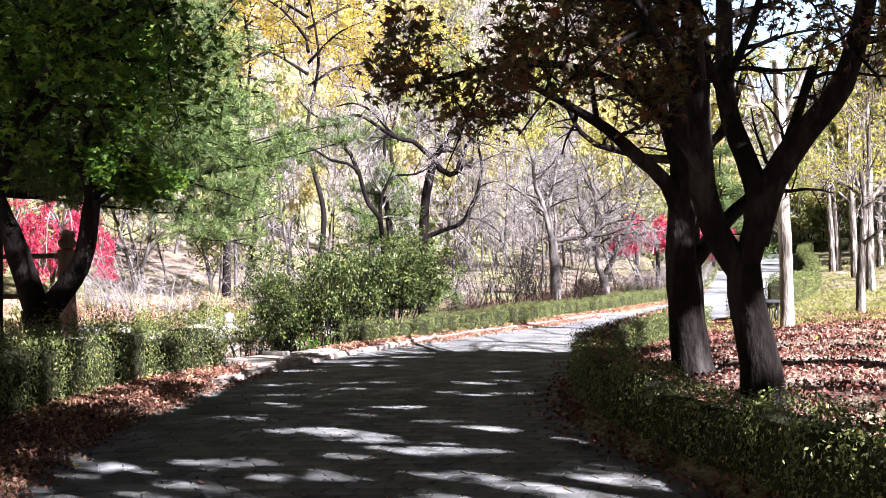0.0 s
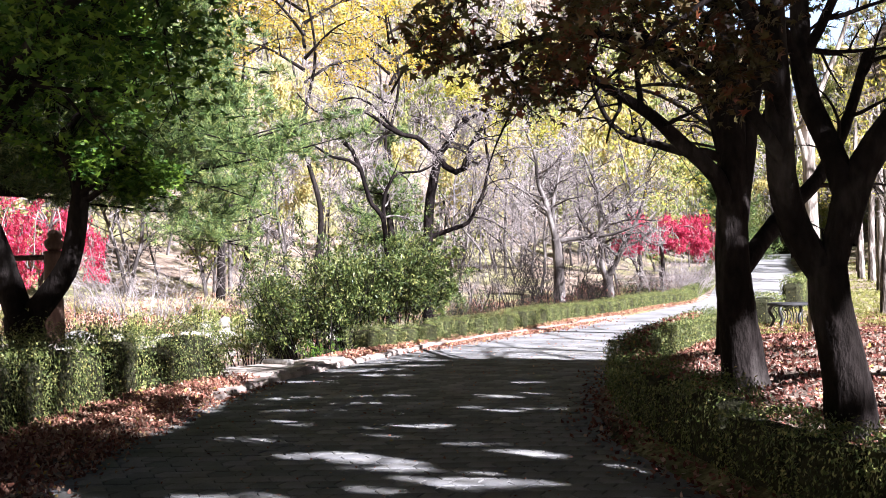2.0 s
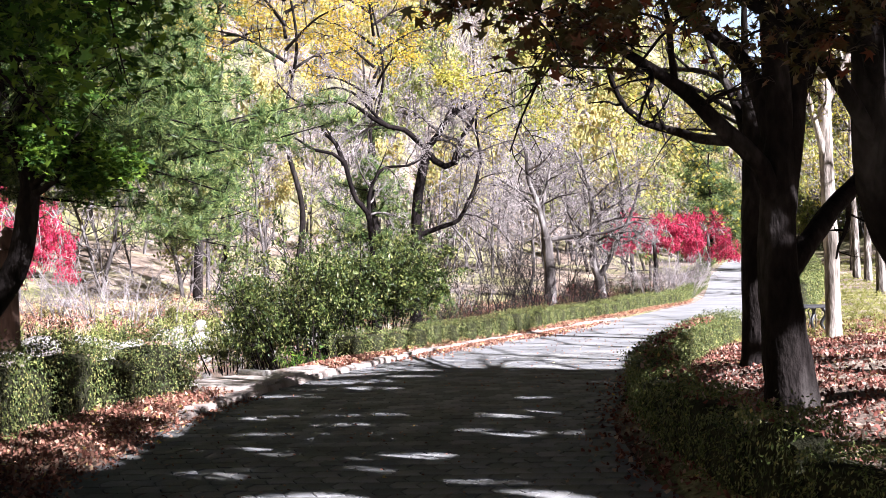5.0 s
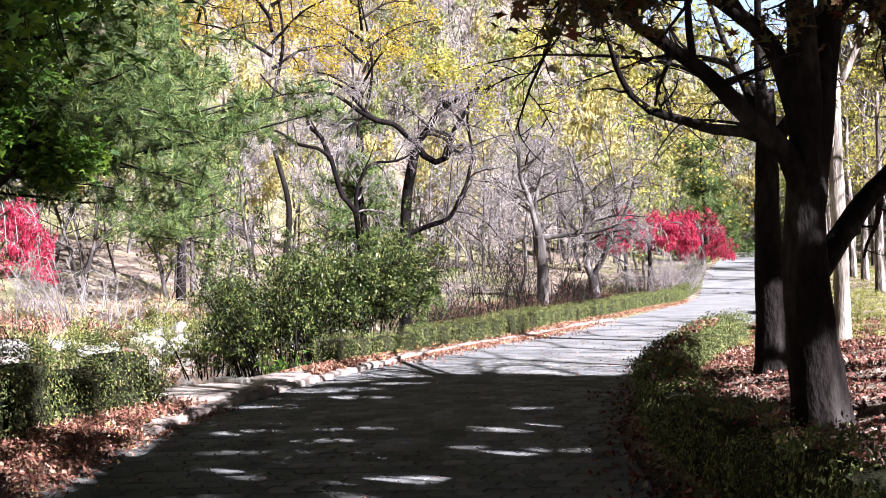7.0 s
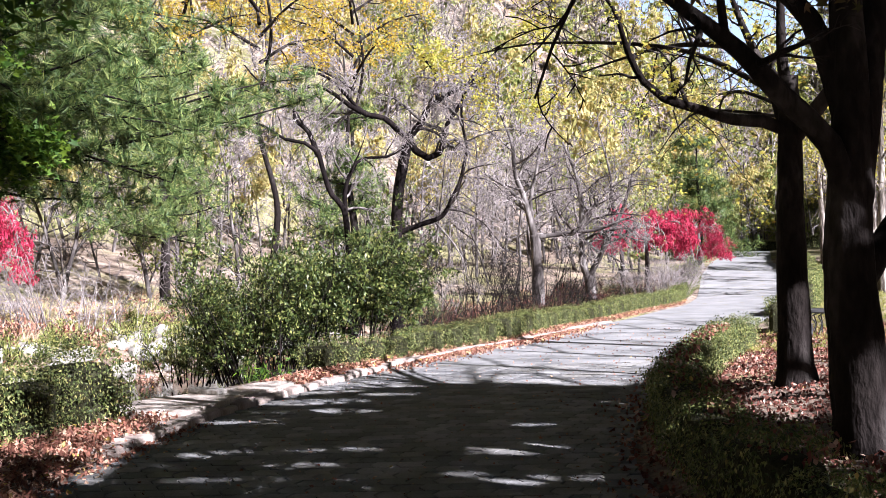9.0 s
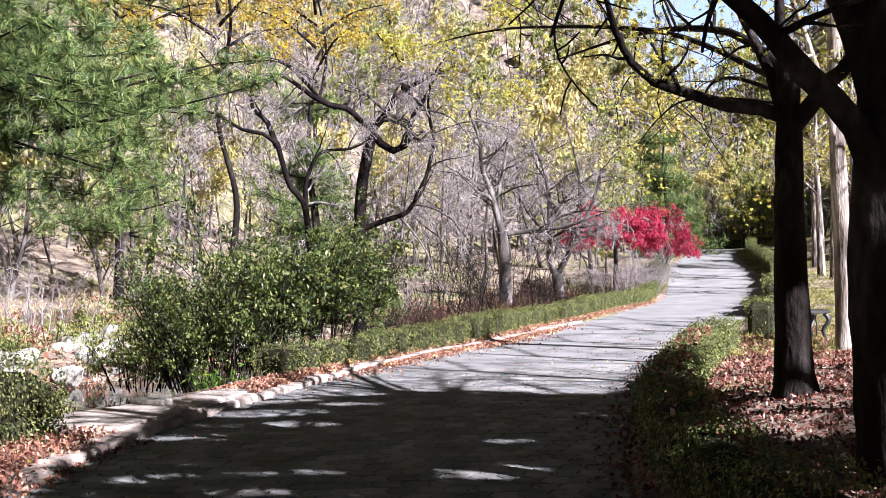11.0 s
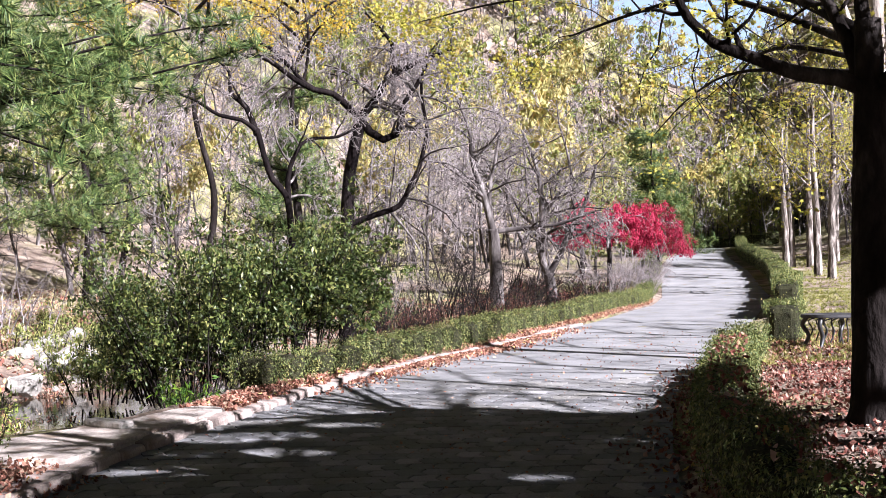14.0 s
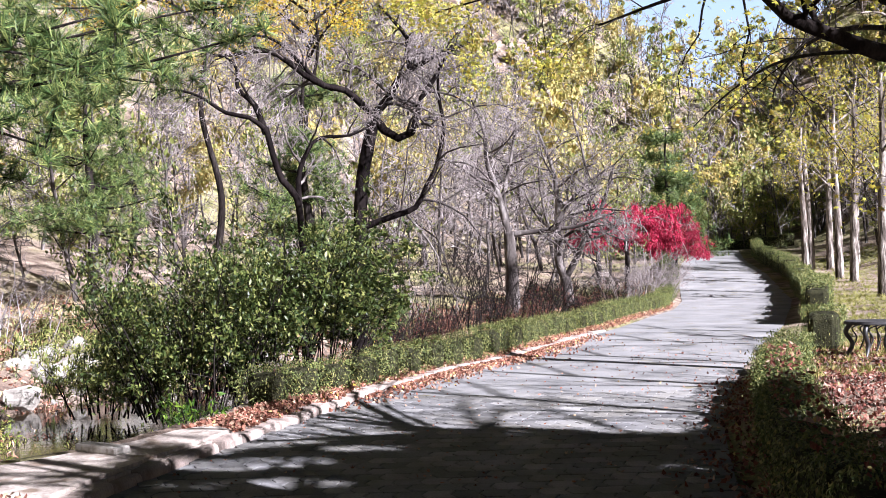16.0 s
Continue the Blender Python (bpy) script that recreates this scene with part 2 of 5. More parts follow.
def box_bm(sx, sy, sz, bev=0.01, seg=1, bm=None, at=(0, 0, 0), rot=None):
    bm = bm or bmesh.new()
    made = bmesh.ops.create_cube(bm, size=1.0)["verts"]
    m = Matrix.Translation(at) @ (rot or Matrix()) @ Matrix.Diagonal((sx, sy, sz, 1))
    bmesh.ops.transform(bm, matrix=m, verts=made)
    if bev:
        edges = list({e for v in made for e in v.link_edges})
        bmesh.ops.bevel(bm, geom=edges, offset=bev, segments=seg, affect="EDGES", profile=0.5)
    return bm


def tube(acc, pts, rads, sides=6, knob=0.0, rng=random):
    """A tapered tube along a line, with an uneven skin."""
    pts = [Vector(p) for p in pts]
    n = len(pts)
    side = None
    rings = []
    for i, p in enumerate(pts):
        d = (pts[min(i + 1, n - 1)] - pts[max(i - 1, 0)]).normalized()
        if side is None:
            side = d.orthogonal().normalized()
        else:
            side = (side - d * side.dot(d)).normalized()
        up = d.cross(side)
        ring = []
        for k in range(sides):
            a = 2 * math.pi * k / sides
            r = rads[i] * (1 + knob * rng.uniform(-1, 1))
            ring.append(p + (side * math.cos(a) + up * math.sin(a)) * r)
        rings.append(ring)
    verts = [v[:] for ring in rings for v in ring]
    faces = []
    for i in range(n - 1):
        for k in range(sides):
            a, b = i * sides + k, i * sides + (k + 1) % sides
            faces.append((a, b, b + sides, a + sides))
    faces.append(tuple(range((n - 1) * sides, n * sides)))
    acc.add(verts, faces)


def smooth_line(pts, step):
    """Points along a Catmull-Rom curve through pts."""
    pts = [Vector(p) for p in pts]
    out = []
    for i in range(len(pts) - 1):
        p0, p1, p2, p3 = pts[max(i - 1, 0)], pts[i], pts[i + 1], pts[min(i + 2, len(pts) - 1)]
        k = max(1, int((p2 - p1).length / step))
        for j in range(k):
            t = j / k
            out.append(0.5 * (2 * p1 + (p2 - p0) * t + (2 * p0 - 5 * p1 + 4 * p2 - p3) * t * t + (3 * p1 - p0 - 3 * p2 + p3) * t ** 3))
    out.append(pts[-1])
    return out


def rand_dir(rng):
    while True:
        v = Vector((rng.uniform(-1, 1), rng.uniform(-1, 1), rng.uniform(-1, 1)))
        if 0.05 < v.length < 1:
            return v.normalized()


def limb(acc, start, direction, length, r0, rng, bend=0.25, pull=(0, 0, 0.1), steps=6, sides=5, r1=None, tips=None):
    p, d = Vector(start), Vector(direction).normalized()
    pts, rads = [p.copy()], [r0]
    end = r0 * 0.25 if r1 is None else r1
    for i in range(steps):
        d = (d + rand_dir(rng) * bend + Vector(pull)).normalized()
        p = p + d * (length / steps)
        pts.append(p.copy())
        rads.append(r0 + (end - r0) * (i + 1) / steps)
    tube(acc, pts, rads, sides)
    return pts, rads


def ramify(acc, twigs, line, rads, rng, levels, tips, spread=0.9, ratio=0.55, kids=(5, 5, 4), pull=(0, 0, 0.05), bend=0.25, first=0.3, length=None, thin=0.0035, light=False):
    """Side branches on a line, and theirs in turn; thin ones go to the mesh of twigs."""
    total = sum((line[i + 1] - line[i]).length for i in range(len(line) - 1))
    base = length or total * ratio
    for k in range(kids[0]):
        t = first + (1 - first) * (k + rng.random()) / kids[0]
        i = min(int(t * (len(line) - 1)), len(line) - 2)
        p = line[i].lerp(line[i + 1], t * (len(line) - 1) - i)
        d = (line[i + 1] - line[i]).normalized()
        q = rand_dir(rng)
        q = (q - d * q.dot(d)).normalized()
        v = (d * (1 - 0.55 * spread) + q * spread).normalized()
        ln = base * rng.uniform(0.6, 1.15) * (1.15 - 0.5 * t)
        r = max(min(rads[i] * 0.55, 0.03 * ln + thin), thin)
        target = acc if r > 0.012 else twigs
        seg, sides = (2, 3) if light else (5 if levels > 0 else 3, 5 if r > 0.012 else 3)
        pts, rr = limb(target, p, v, ln, r, rng, bend, pull, seg, sides, max(thin * 0.6, r * 0.3))
        if levels > 0:
            ramify(acc, twigs, pts, rr, rng, levels - 1, tips, spread, ratio, kids[1:] or kids, pull, bend, 0.25, ln * ratio, thin, light)
        else:
            tips.extend(pts[1:])


def scatter(template, places, sizes, rng_np, mat, name, droop=0.5, normals=None):
    """Many small leaves in one mesh, each turned its own way."""
    tv, tf = template
    tv = np.array(tv, float)
    n = len(places)
    P = np.array([tuple(p) for p in places], float).reshape(n, 1, 3)
    S = np.array(sizes, float).reshape(n, 1, 1)
    a = rng_np.uniform(0, 2 * np.pi, n)
    if normals is None:
        nz = rng_np.uniform(-1, 1, (n, 3)) * droop + np.array((0, 0, 1.0)) * (1 - droop)
    else:
        nz = np.array(normals, float) + rng_np.uniform(-1, 1, (n, 3)) * droop
    nz /= np.linalg.norm(nz, axis=1, keepdims=True) + 1e-9
    h = np.stack([np.cos(a), np.sin(a), 0.001 + 0 * a], 1)
    x = h - nz * (h * nz).sum(1, keepdims=True)
    x /= np.linalg.norm(x, axis=1, keepdims=True) + 1e-9
    y = np.cross(nz, x)
    V = P + S * (tv[None, :, :1] * x[:, None] + tv[None, :, 1:2] * y[:, None] + tv[None, :, 2:] * nz[:, None])
    return fast_mesh(name, V.reshape(-1, 3), tf, n, len(tv), mat)


def fast_mesh(name, verts, tri, n, per, mat):
    tri = np.array(tri, int)
    F = (tri[None] + (np.arange(n) * per)[:, None, None]).reshape(-1, tri.shape[1])
    me = bpy.data.meshes.new(name)
    me.vertices.add(len(verts))
    me.vertices.foreach_set("co", verts.ravel().astype(np.float32))
    k = F.shape[1]
    me.loops.add(F.size)
    me.loops.foreach_set("vertex_index", F.ravel().astype(np.int32))
    me.polygons.add(len(F))
    me.polygons.foreach_set("loop_start", (np.arange(len(F)) * k).astype(np.int32))
    me.materials.append(mat)
    me.update(calc_edges=True)
    me.validate()
    return me


def maple_template():
    """A leaf of five pointed lobes with a folded middle."""
    out = []
    for k, ln in zip(range(5), (0.62, 0.92, 1.0, 0.92, 0.62)):
        a = radians(-110 + 55 * k)
        out.append((math.sin(a) * ln * 0.5, math.cos(a) * ln * 0.5, -0.07 * ln))
        if k < 4:
            b = a + radians(27.5)
            out.append((math.sin(b) * 0.17, math.cos(b) * 0.17, 0.01))
    out.append((0.02, -0.12, 0.0))
    verts = [(0, 0, 0.03)] + out
    n = len(out)
    return verts, [(0, (i + 1) % n + 1, i + 1) for i in range(n)]


MAPLE = maple_template()
LOBED = ([(0, 0, 0.03), (0.45, -0.05, -0.05), (0.16, 0.1, 0), (0.3, 0.42, -0.06), (0, 0.2, 0.02), (-0.3, 0.42, -0.06), (-0.16, 0.1, 0), (-0.45, -0.05, -0.05), (0, -0.15, 0)],
         [(0, i, i % 8 + 1) for i in range(1, 9)])
OVAL = ([(0, -0.5, 0), (0.24, 0, 0.06), (0, 0.5, -0.04), (-0.24, 0, 0.06)], [(0, 1, 2), (0, 2, 3)])
SLIM = ([(0, -0.5, 0), (0.13, -0.1, 0.04), (0, 0.5, -0.08), (-0.13, -0.1, 0.04)], [(0, 1, 2), (0, 2, 3)])
CURL = ([(0, -0.5, 0.12), (0.3, -0.1, 0.02), (0.12, 0.45, 0.16), (-0.28, 0.2, 0.0), (-0.2, -0.25, 0.1)], [(0, 1, 2), (0, 2, 3), (0, 3, 4)])


def tuft_template(count, seed, width=0.022, up=0.5):
    rng = random.Random(seed)
    verts, faces = [], []
    for i in range(count):
        d = rand_dir(rng)
        d.z = abs(d.z) * 0.6 + up * rng.random()
        d.normalize()
        s = d.orthogonal().normalized() * width
        n = len(verts)
        verts += [(s * -1)[:], s[:], (d * rng.uniform(0.7, 1.0))[:]]
        faces.append((n, n + 1, n + 2))
    return verts, faces


TUFT = tuft_template(22, 3, 0.022, 0.4)
BLADES = tuft_template(9, 5, 0.045, 1.1)


# ---- lie of the land ----
EDGE_Y = (-30, 0, 5, 7.2, 8.6, 10.5, 13, 14.5, 16.5, 18.4, 20.3, 22.6, 24.9, 26.8, 30, 34, 38.5, 42, 47, 55, 62, 75, 93, 130)
LEFT_X = (-2.2, -2.3, -2.6, -2.8, -3.0, -3.1, -3.05, -2.95, -2.6, -2.05, -1.42, -0.7, 0.26, 1.35, 2.75, 4.6, 6.4, 7.9, 9.5, 11.5, 13.2, 16.9, 23.0, 30.0)
RIGHT_X = (3.6, 2.7, 2.2, 1.75, 1.42, 1.12, 1.22, 1.45, 1.9, 2.4, 2.95, 3.8, 4.7, 5.55, 6.85, 8.5, 10.2, 11.55, 13.4, 15.7, 17.6, 20.7, 26.0, 33.0)
RISE_Y = (-30, 44, 49, 55, 62, 75, 93, 130)
RISE_Z = (0.0, 0.0, 0.1, 0.33, 0.72, 1.35, 2.0, 2.6)


def sm(x, a, b):
    t = np.clip((x - a) / (b - a), 0, 1)
    return t * t * (3 - 2 * t)


def left_x(y):
    return np.interp(y, EDGE_Y, LEFT_X)


def right_x(y):
    return np.interp(y, EDGE_Y, RIGHT_X)


def rise(y):
    return np.interp(y, RISE_Y, RISE_Z)


def land(x, y):
    """Height of the ground; the road lies in it."""
    x, y = np.asarray(x, float), np.asarray(y, float)
    z0 = rise(y)
    dl, dr = (left_x(y) - x) * 0.93, (x - right_x(y)) * 0.93
    z = z0 - 0.03
    mound = 0.17 - 0.13 * sm(y, 16, 23)
    right = 0.05 + mound * np.clip(dr, 0, 1.9) + 0.045 * np.clip(dr - 1.9, 0, 60) + 0.2 * np.clip(dr - 4.0, 0, 26) * (0.35 + 0.65 * sm(y, 20, 50))
    z = np.where(dr > 0, z + right * sm(dr, 0, 0.25), z)
    ditch = sm(y, 12.5, 18.5) * (1 - 0.75 * sm(y, 27, 36))
    bank = 0.09 * sm(dl, 0.0, 0.3)
    near_edge = 1.5 - 0.5 * sm(y, 17, 18.8)
    drop = -1.15 * sm(dl, near_edge, near_edge + 0.8) * ditch * (1 - 0.9 * sm(dl, 5.4, 7.8))
    far = 0.045 * np.clip(dl - 6, 0, 14) + 0.28 * np.clip(dl - 20, 0, 80)
    z = np.where(dl > 0, z + bank + drop + far, z)
    r = np.hypot(x - 2, y - 15)
    ang = np.degrees(np.arctan2(x, y - 5))
    low = 1 - 0.52 * np.exp(-((ang - 16.5) / 7.5) ** 2) - 0.16 * sm(ang, 18, 30) + 0.05 * np.sin(0.11 * x + 0.5) * np.sin(0.09 * y)
    off = np.maximum(dl, dr)
    aside = np.maximum(sm(off, 5, 30), sm(y, 100, 140))
    z = z + 0.52 * low * aside * np.clip(r - 58, 0, 80) * np.where(y > -10, 1, 0.3)
    wob = 0.05 * np.sin(x * 1.7 + 0.6 * y) * np.sin(y * 1.3 - x * 0.4) + 0.02 * np.sin(4.1 * x) * np.sin(3.7 * y)
    return z + wob * sm(off, 0.8, 2.5)


def land_at(x, y):
    return float(land(x, y))


def axis(stops):
    out = []
    for (a, b, step) in stops:
        out.extend(np.arange(a, b, step))
    out.append(stops[-1][1])
    return np.array(out)


def ground_sheet():
    xs = axis([(-600, -120, 60), (-120, -30, 5), (-30, -12, 0.9), (-12, 14, 0.22), (14, 34, 0.7), (34, 120, 5), (120, 600, 60)])
    ys = axis([(-400, -40, 45), (-40, 0, 2.5), (0, 50, 0.25), (50, 100, 0.8), (100, 180, 5), (180, 900, 60)])
    X, Y = np.meshgrid(xs, ys)
    Z = land(X, Y)
    V = np.stack([X, Y, Z], -1).reshape(-1, 3)
    nx, ny = len(xs), len(ys)
    i = np.arange((ny - 1) * (nx - 1))
    a = (i // (nx - 1)) * nx + i % (nx - 1)
    F = np.stack([a, a + 1, a + nx + 1, a + nx], 1)
    me = fast_mesh("ground", V, F, 1, len(V), M["ground"])
    me.polygons.foreach_set("use_smooth", [True] * len(me.polygons))
    return tagged(new("ground", me), "leaf-strewn earth and rough grass rising to a hillside", "ground", kind="structure")


ground = ground_sheet()


def strip(name, ys, fa, fb, fz, mat, cols=8, thick=0.0):
    acc = Acc()
    for y in ys:
        for k in range(cols + 1):
            x = fa(y) + (fb(y) - fa(y)) * k / cols
            acc.v.append((x, y, fz(x, y)))
    w = cols + 1
    for j in range(len(ys) - 1):
        for k in range(cols):
            a = j * w + k
            acc.f.append((a, a + 1, a + w + 1, a + w))
    return acc.mesh(name, mat)


road = new("road", strip("road", list(np.arange(-30, 60, 0.5)) + list(np.arange(60, 126, 2)), left_x, right_x, lambda x, y: float(rise(y)) - 0.004, M["road"]))
tagged(road, "grey paved footpath with worn joints and dappled shade", "road", kind="structure")


# ---- trees ----
def thing(name, at, label, category, group=""):
    ob = new(name)
    ob.location = at
    return tagged(ob, label, category, group)


def rel(pts, at):
    return [Vector(p) - Vector(at) for p in pts]


def tapered(line, r0, r1):
    n = len(line) - 1
    return [r0 + (r1 - r0) * (i / n) for i in range(n + 1)]


def foot(line, rads, flare=1.5, over=0.5):
    """Widen a trunk towards its roots."""
    z0 = line[0].z
    return [r * (1 + (flare - 1) * max(0.0, 1 - (p.z - z0) / over) ** 2) for p, r in zip(line, rads)]


def spray(tips, count, rng, jitter):
    out = []
    for _ in range(count):
        p = rng.choice(tips)
        out.append(p + rand_dir(rng) * jitter * rng.random())
    return out


def shaped_tree(name, label, base, trunk, limbs, bark, seed, leaf=None, count=0, size=0.08, kids=(5, 5, 4), levels=2, twig_mat=None,
                pull=(0, 0, 0.03), spread=0.9, ratio=0.5, jitter=0.15, template=MAPLE, category="tree", group="", first=0.3, thin=0.0035, sides=12, droop=0.55, keep=None, bend=0.25, gaps=None, side_mat=None):
    """A tree along given lines of trunk and limbs, each (points, start radius, end radius)."""
    rng = random.Random(seed)
    root = thing(name, base, label, category, group)
    wood, side, twigs, tips = Acc(), Acc(), Acc(), []
    line = smooth_line(rel(trunk[0], base), 0.15)
    line.insert(0, line[0] - Vector((0, 0, 0.25)))
    rads = foot(line, tapered(line, trunk[1], trunk[2]))
    tube(wood, line, rads, sides, 0.06, rng)
    for pts, r0, r1 in limbs:
        ln = smooth_line(rel(pts, base), 0.15)
        rr = tapered(ln, r0, r1)
        tube(wood, ln, rr, 8, 0.06, rng)
        ramify(side, twigs, ln, rr, rng, levels, tips, spread, ratio, kids, pull, bend, first, None, thin)
    part("trunk", wood.mesh("trunk", bark), root)
    if side.v:
        part("limbwork", side.mesh("limbwork", side_mat or bark), root)
    if twigs.v:
        part("branchwork", twigs.mesh("branchwork", twig_mat or bark), root, "fine bare twigs")
    if count and tips:
        if keep:
            tips = [p for p in tips if keep(p + Vector(base))] or tips
        pl = spray(tips, count, rng, jitter)
        if gaps:
            pl = [p for p in pl if gaps(p + Vector(base))]
        rn = np.random.RandomState(seed)
        part("crown", scatter(template, pl, rn.uniform(0.6, 1.2, len(pl)) * size, rn, leaf, "crown", droop), root)
    return root


def scale_from(pts, eye, k):
    return [tuple(e + (p - e) * k for p, e in zip(q, eye)) for q in pts]


# ground ellipses to leave sunlit: centre and half-widths, shaping the cast shade
LIT_PATCHES = [(-2.15, 8.22, 0.95, 0.14), (-0.75, 7.68, 0.85, 0.13), (0.1, 8.85, 0.65, 0.32), (-0.2, 9.75, 0.8, 0.3), (-1.5, 10.95, 0.8, 0.3), (-2.3, 12.0, 0.6, 0.15), (0.2, 12.55, 0.4, 0.14),
          (0.45, 13.8, 0.4, 0.16), (-0.6, 11.5, 0.5, 0.14), (-1.2, 9.95, 0.4, 0.16), (-2.3, 14.6, 0.4, 0.12), (1.75, 10.4, 0.5, 0.9), (2.1, 5.5, 0.5, 0.4), (1.9, 12.6, 0.5, 0.5),
          (-1.9, 17.5, 0.8, 0.28), (-1.5, 16.6, 0.55, 0.22), (-2.2, 15.9, 0.5, 0.18), (-0.8, 18.1, 0.5, 0.16), (0.6, 15.3, 0.25, 0.1), (1.9, 16.6, 0.45, 0.5)]
grng = random.Random(77)
for k in range(34):
    LIT_PATCHES.append((grng.uniform(-2.4, 0.9), 7.6 + 6.6 * grng.random() ** 0.9, grng.uniform(0.15, 0.5), grng.uniform(0.05, 0.12)))


def shade_map(p):
    """Drops leaves whose shadow would land on set lit spots of path, verge, lawn."""
    d = p.z / math.tan(SUN_ELEV)
    x, y = p.x - SUN_TO.x * d, p.y - SUN_TO.y * d
    stripe = math.sin(5.3 * y + 1.9 * x) + math.sin(2.1 * y - 3.3 * x)
    if x < -5.2:
        return y < 16.7
    if x < (-2.85 if y > 11 else -2.5):
        return y < (11.3 if x < -3.5 else 10.6) or (y < 16 and stripe > 1.4)
    if y > 19.2 - 0.45 * abs(x - 0.3):
        return False
    if x > 2.3 and y > 7.6:
        return stripe > 0.9
    return not any(((x - a) / u) ** 2 + ((y - b) / v) ** 2 < 1.15 for a, b, u, v in LIT_PATCHES)


EYE_A, KA = (0.37, -0.191, 1.465), 1.122
t1 = {k: scale_from(v, EYE_A, KA) for k, v in {
    "trunk": [(2.41, 8.0, 0.13), (2.36, 8.0, 0.7), (2.27, 8.0, 1.23), (2.26, 8.0, 1.45)],
    "L": [(2.26, 8.0, 1.36), (2.08, 8.0, 1.65), (1.96, 7.9, 2.02), (1.92, 7.8, 2.53), (1.87, 7.7, 3.0), (1.81, 7.4, 3.9), (1.6, 7.0, 4.8)],
    "M": [(2.26, 8.0, 1.36), (2.34, 8.0, 1.64), (2.39, 8.0, 1.89), (2.32, 8.1, 2.23), (2.23, 8.3, 2.68), (2.27, 8.5, 3.5), (2.35, 8.9, 4.6)],
    "R": [(2.34, 8.0, 1.6), (2.49, 8.0, 2.05), (2.68, 7.9, 2.37), (2.9, 7.7, 2.69), (3.02, 7.5, 3.24), (3.1, 7.2, 4.2)],
}.items()}
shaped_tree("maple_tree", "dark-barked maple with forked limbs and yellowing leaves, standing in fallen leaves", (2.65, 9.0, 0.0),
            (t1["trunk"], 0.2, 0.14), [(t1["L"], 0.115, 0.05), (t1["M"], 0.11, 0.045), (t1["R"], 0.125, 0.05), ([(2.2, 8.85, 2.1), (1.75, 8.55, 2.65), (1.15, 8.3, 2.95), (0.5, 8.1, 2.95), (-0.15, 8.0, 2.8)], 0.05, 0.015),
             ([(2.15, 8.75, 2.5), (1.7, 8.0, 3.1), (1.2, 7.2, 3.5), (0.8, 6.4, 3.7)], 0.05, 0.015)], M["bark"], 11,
            M["maple_dark"], 11000, 0.115, (8, 6, 4), 2, pull=(0, 0, 0.0), ratio=0.42, jitter=0.22, group="maples beside the path", keep=lambda p: 2.5 < p.z < 4.4 and (p.x < 1.9 or p.z > 2.95), gaps=lambda p: p.z < 3.1 or shade_map(p))
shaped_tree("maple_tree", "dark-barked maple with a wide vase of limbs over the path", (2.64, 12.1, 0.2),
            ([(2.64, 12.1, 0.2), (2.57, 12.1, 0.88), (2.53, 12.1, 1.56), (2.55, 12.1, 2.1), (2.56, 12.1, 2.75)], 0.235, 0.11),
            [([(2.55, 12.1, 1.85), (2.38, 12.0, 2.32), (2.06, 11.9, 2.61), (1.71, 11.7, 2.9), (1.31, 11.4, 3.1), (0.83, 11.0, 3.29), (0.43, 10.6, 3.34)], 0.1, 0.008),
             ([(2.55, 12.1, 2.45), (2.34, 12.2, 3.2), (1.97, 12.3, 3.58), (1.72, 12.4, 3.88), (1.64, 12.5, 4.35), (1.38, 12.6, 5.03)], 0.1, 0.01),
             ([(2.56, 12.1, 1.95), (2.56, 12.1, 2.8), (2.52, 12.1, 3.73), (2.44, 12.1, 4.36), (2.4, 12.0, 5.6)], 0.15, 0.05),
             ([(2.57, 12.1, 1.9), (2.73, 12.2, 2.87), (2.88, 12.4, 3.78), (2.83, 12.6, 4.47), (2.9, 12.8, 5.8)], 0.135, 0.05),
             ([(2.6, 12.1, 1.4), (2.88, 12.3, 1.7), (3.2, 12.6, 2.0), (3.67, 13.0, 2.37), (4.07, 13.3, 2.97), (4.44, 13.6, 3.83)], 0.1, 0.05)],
            M["bark"], 12, M["maple_dark"], 1100, 0.1, (7, 5, 4), 2, pull=(0, 0, 0.0), ratio=0.42, jitter=0.2, keep=lambda p: p.x < 1.9 and p.z > 3.15, gaps=shade_map, group="maples beside the path")
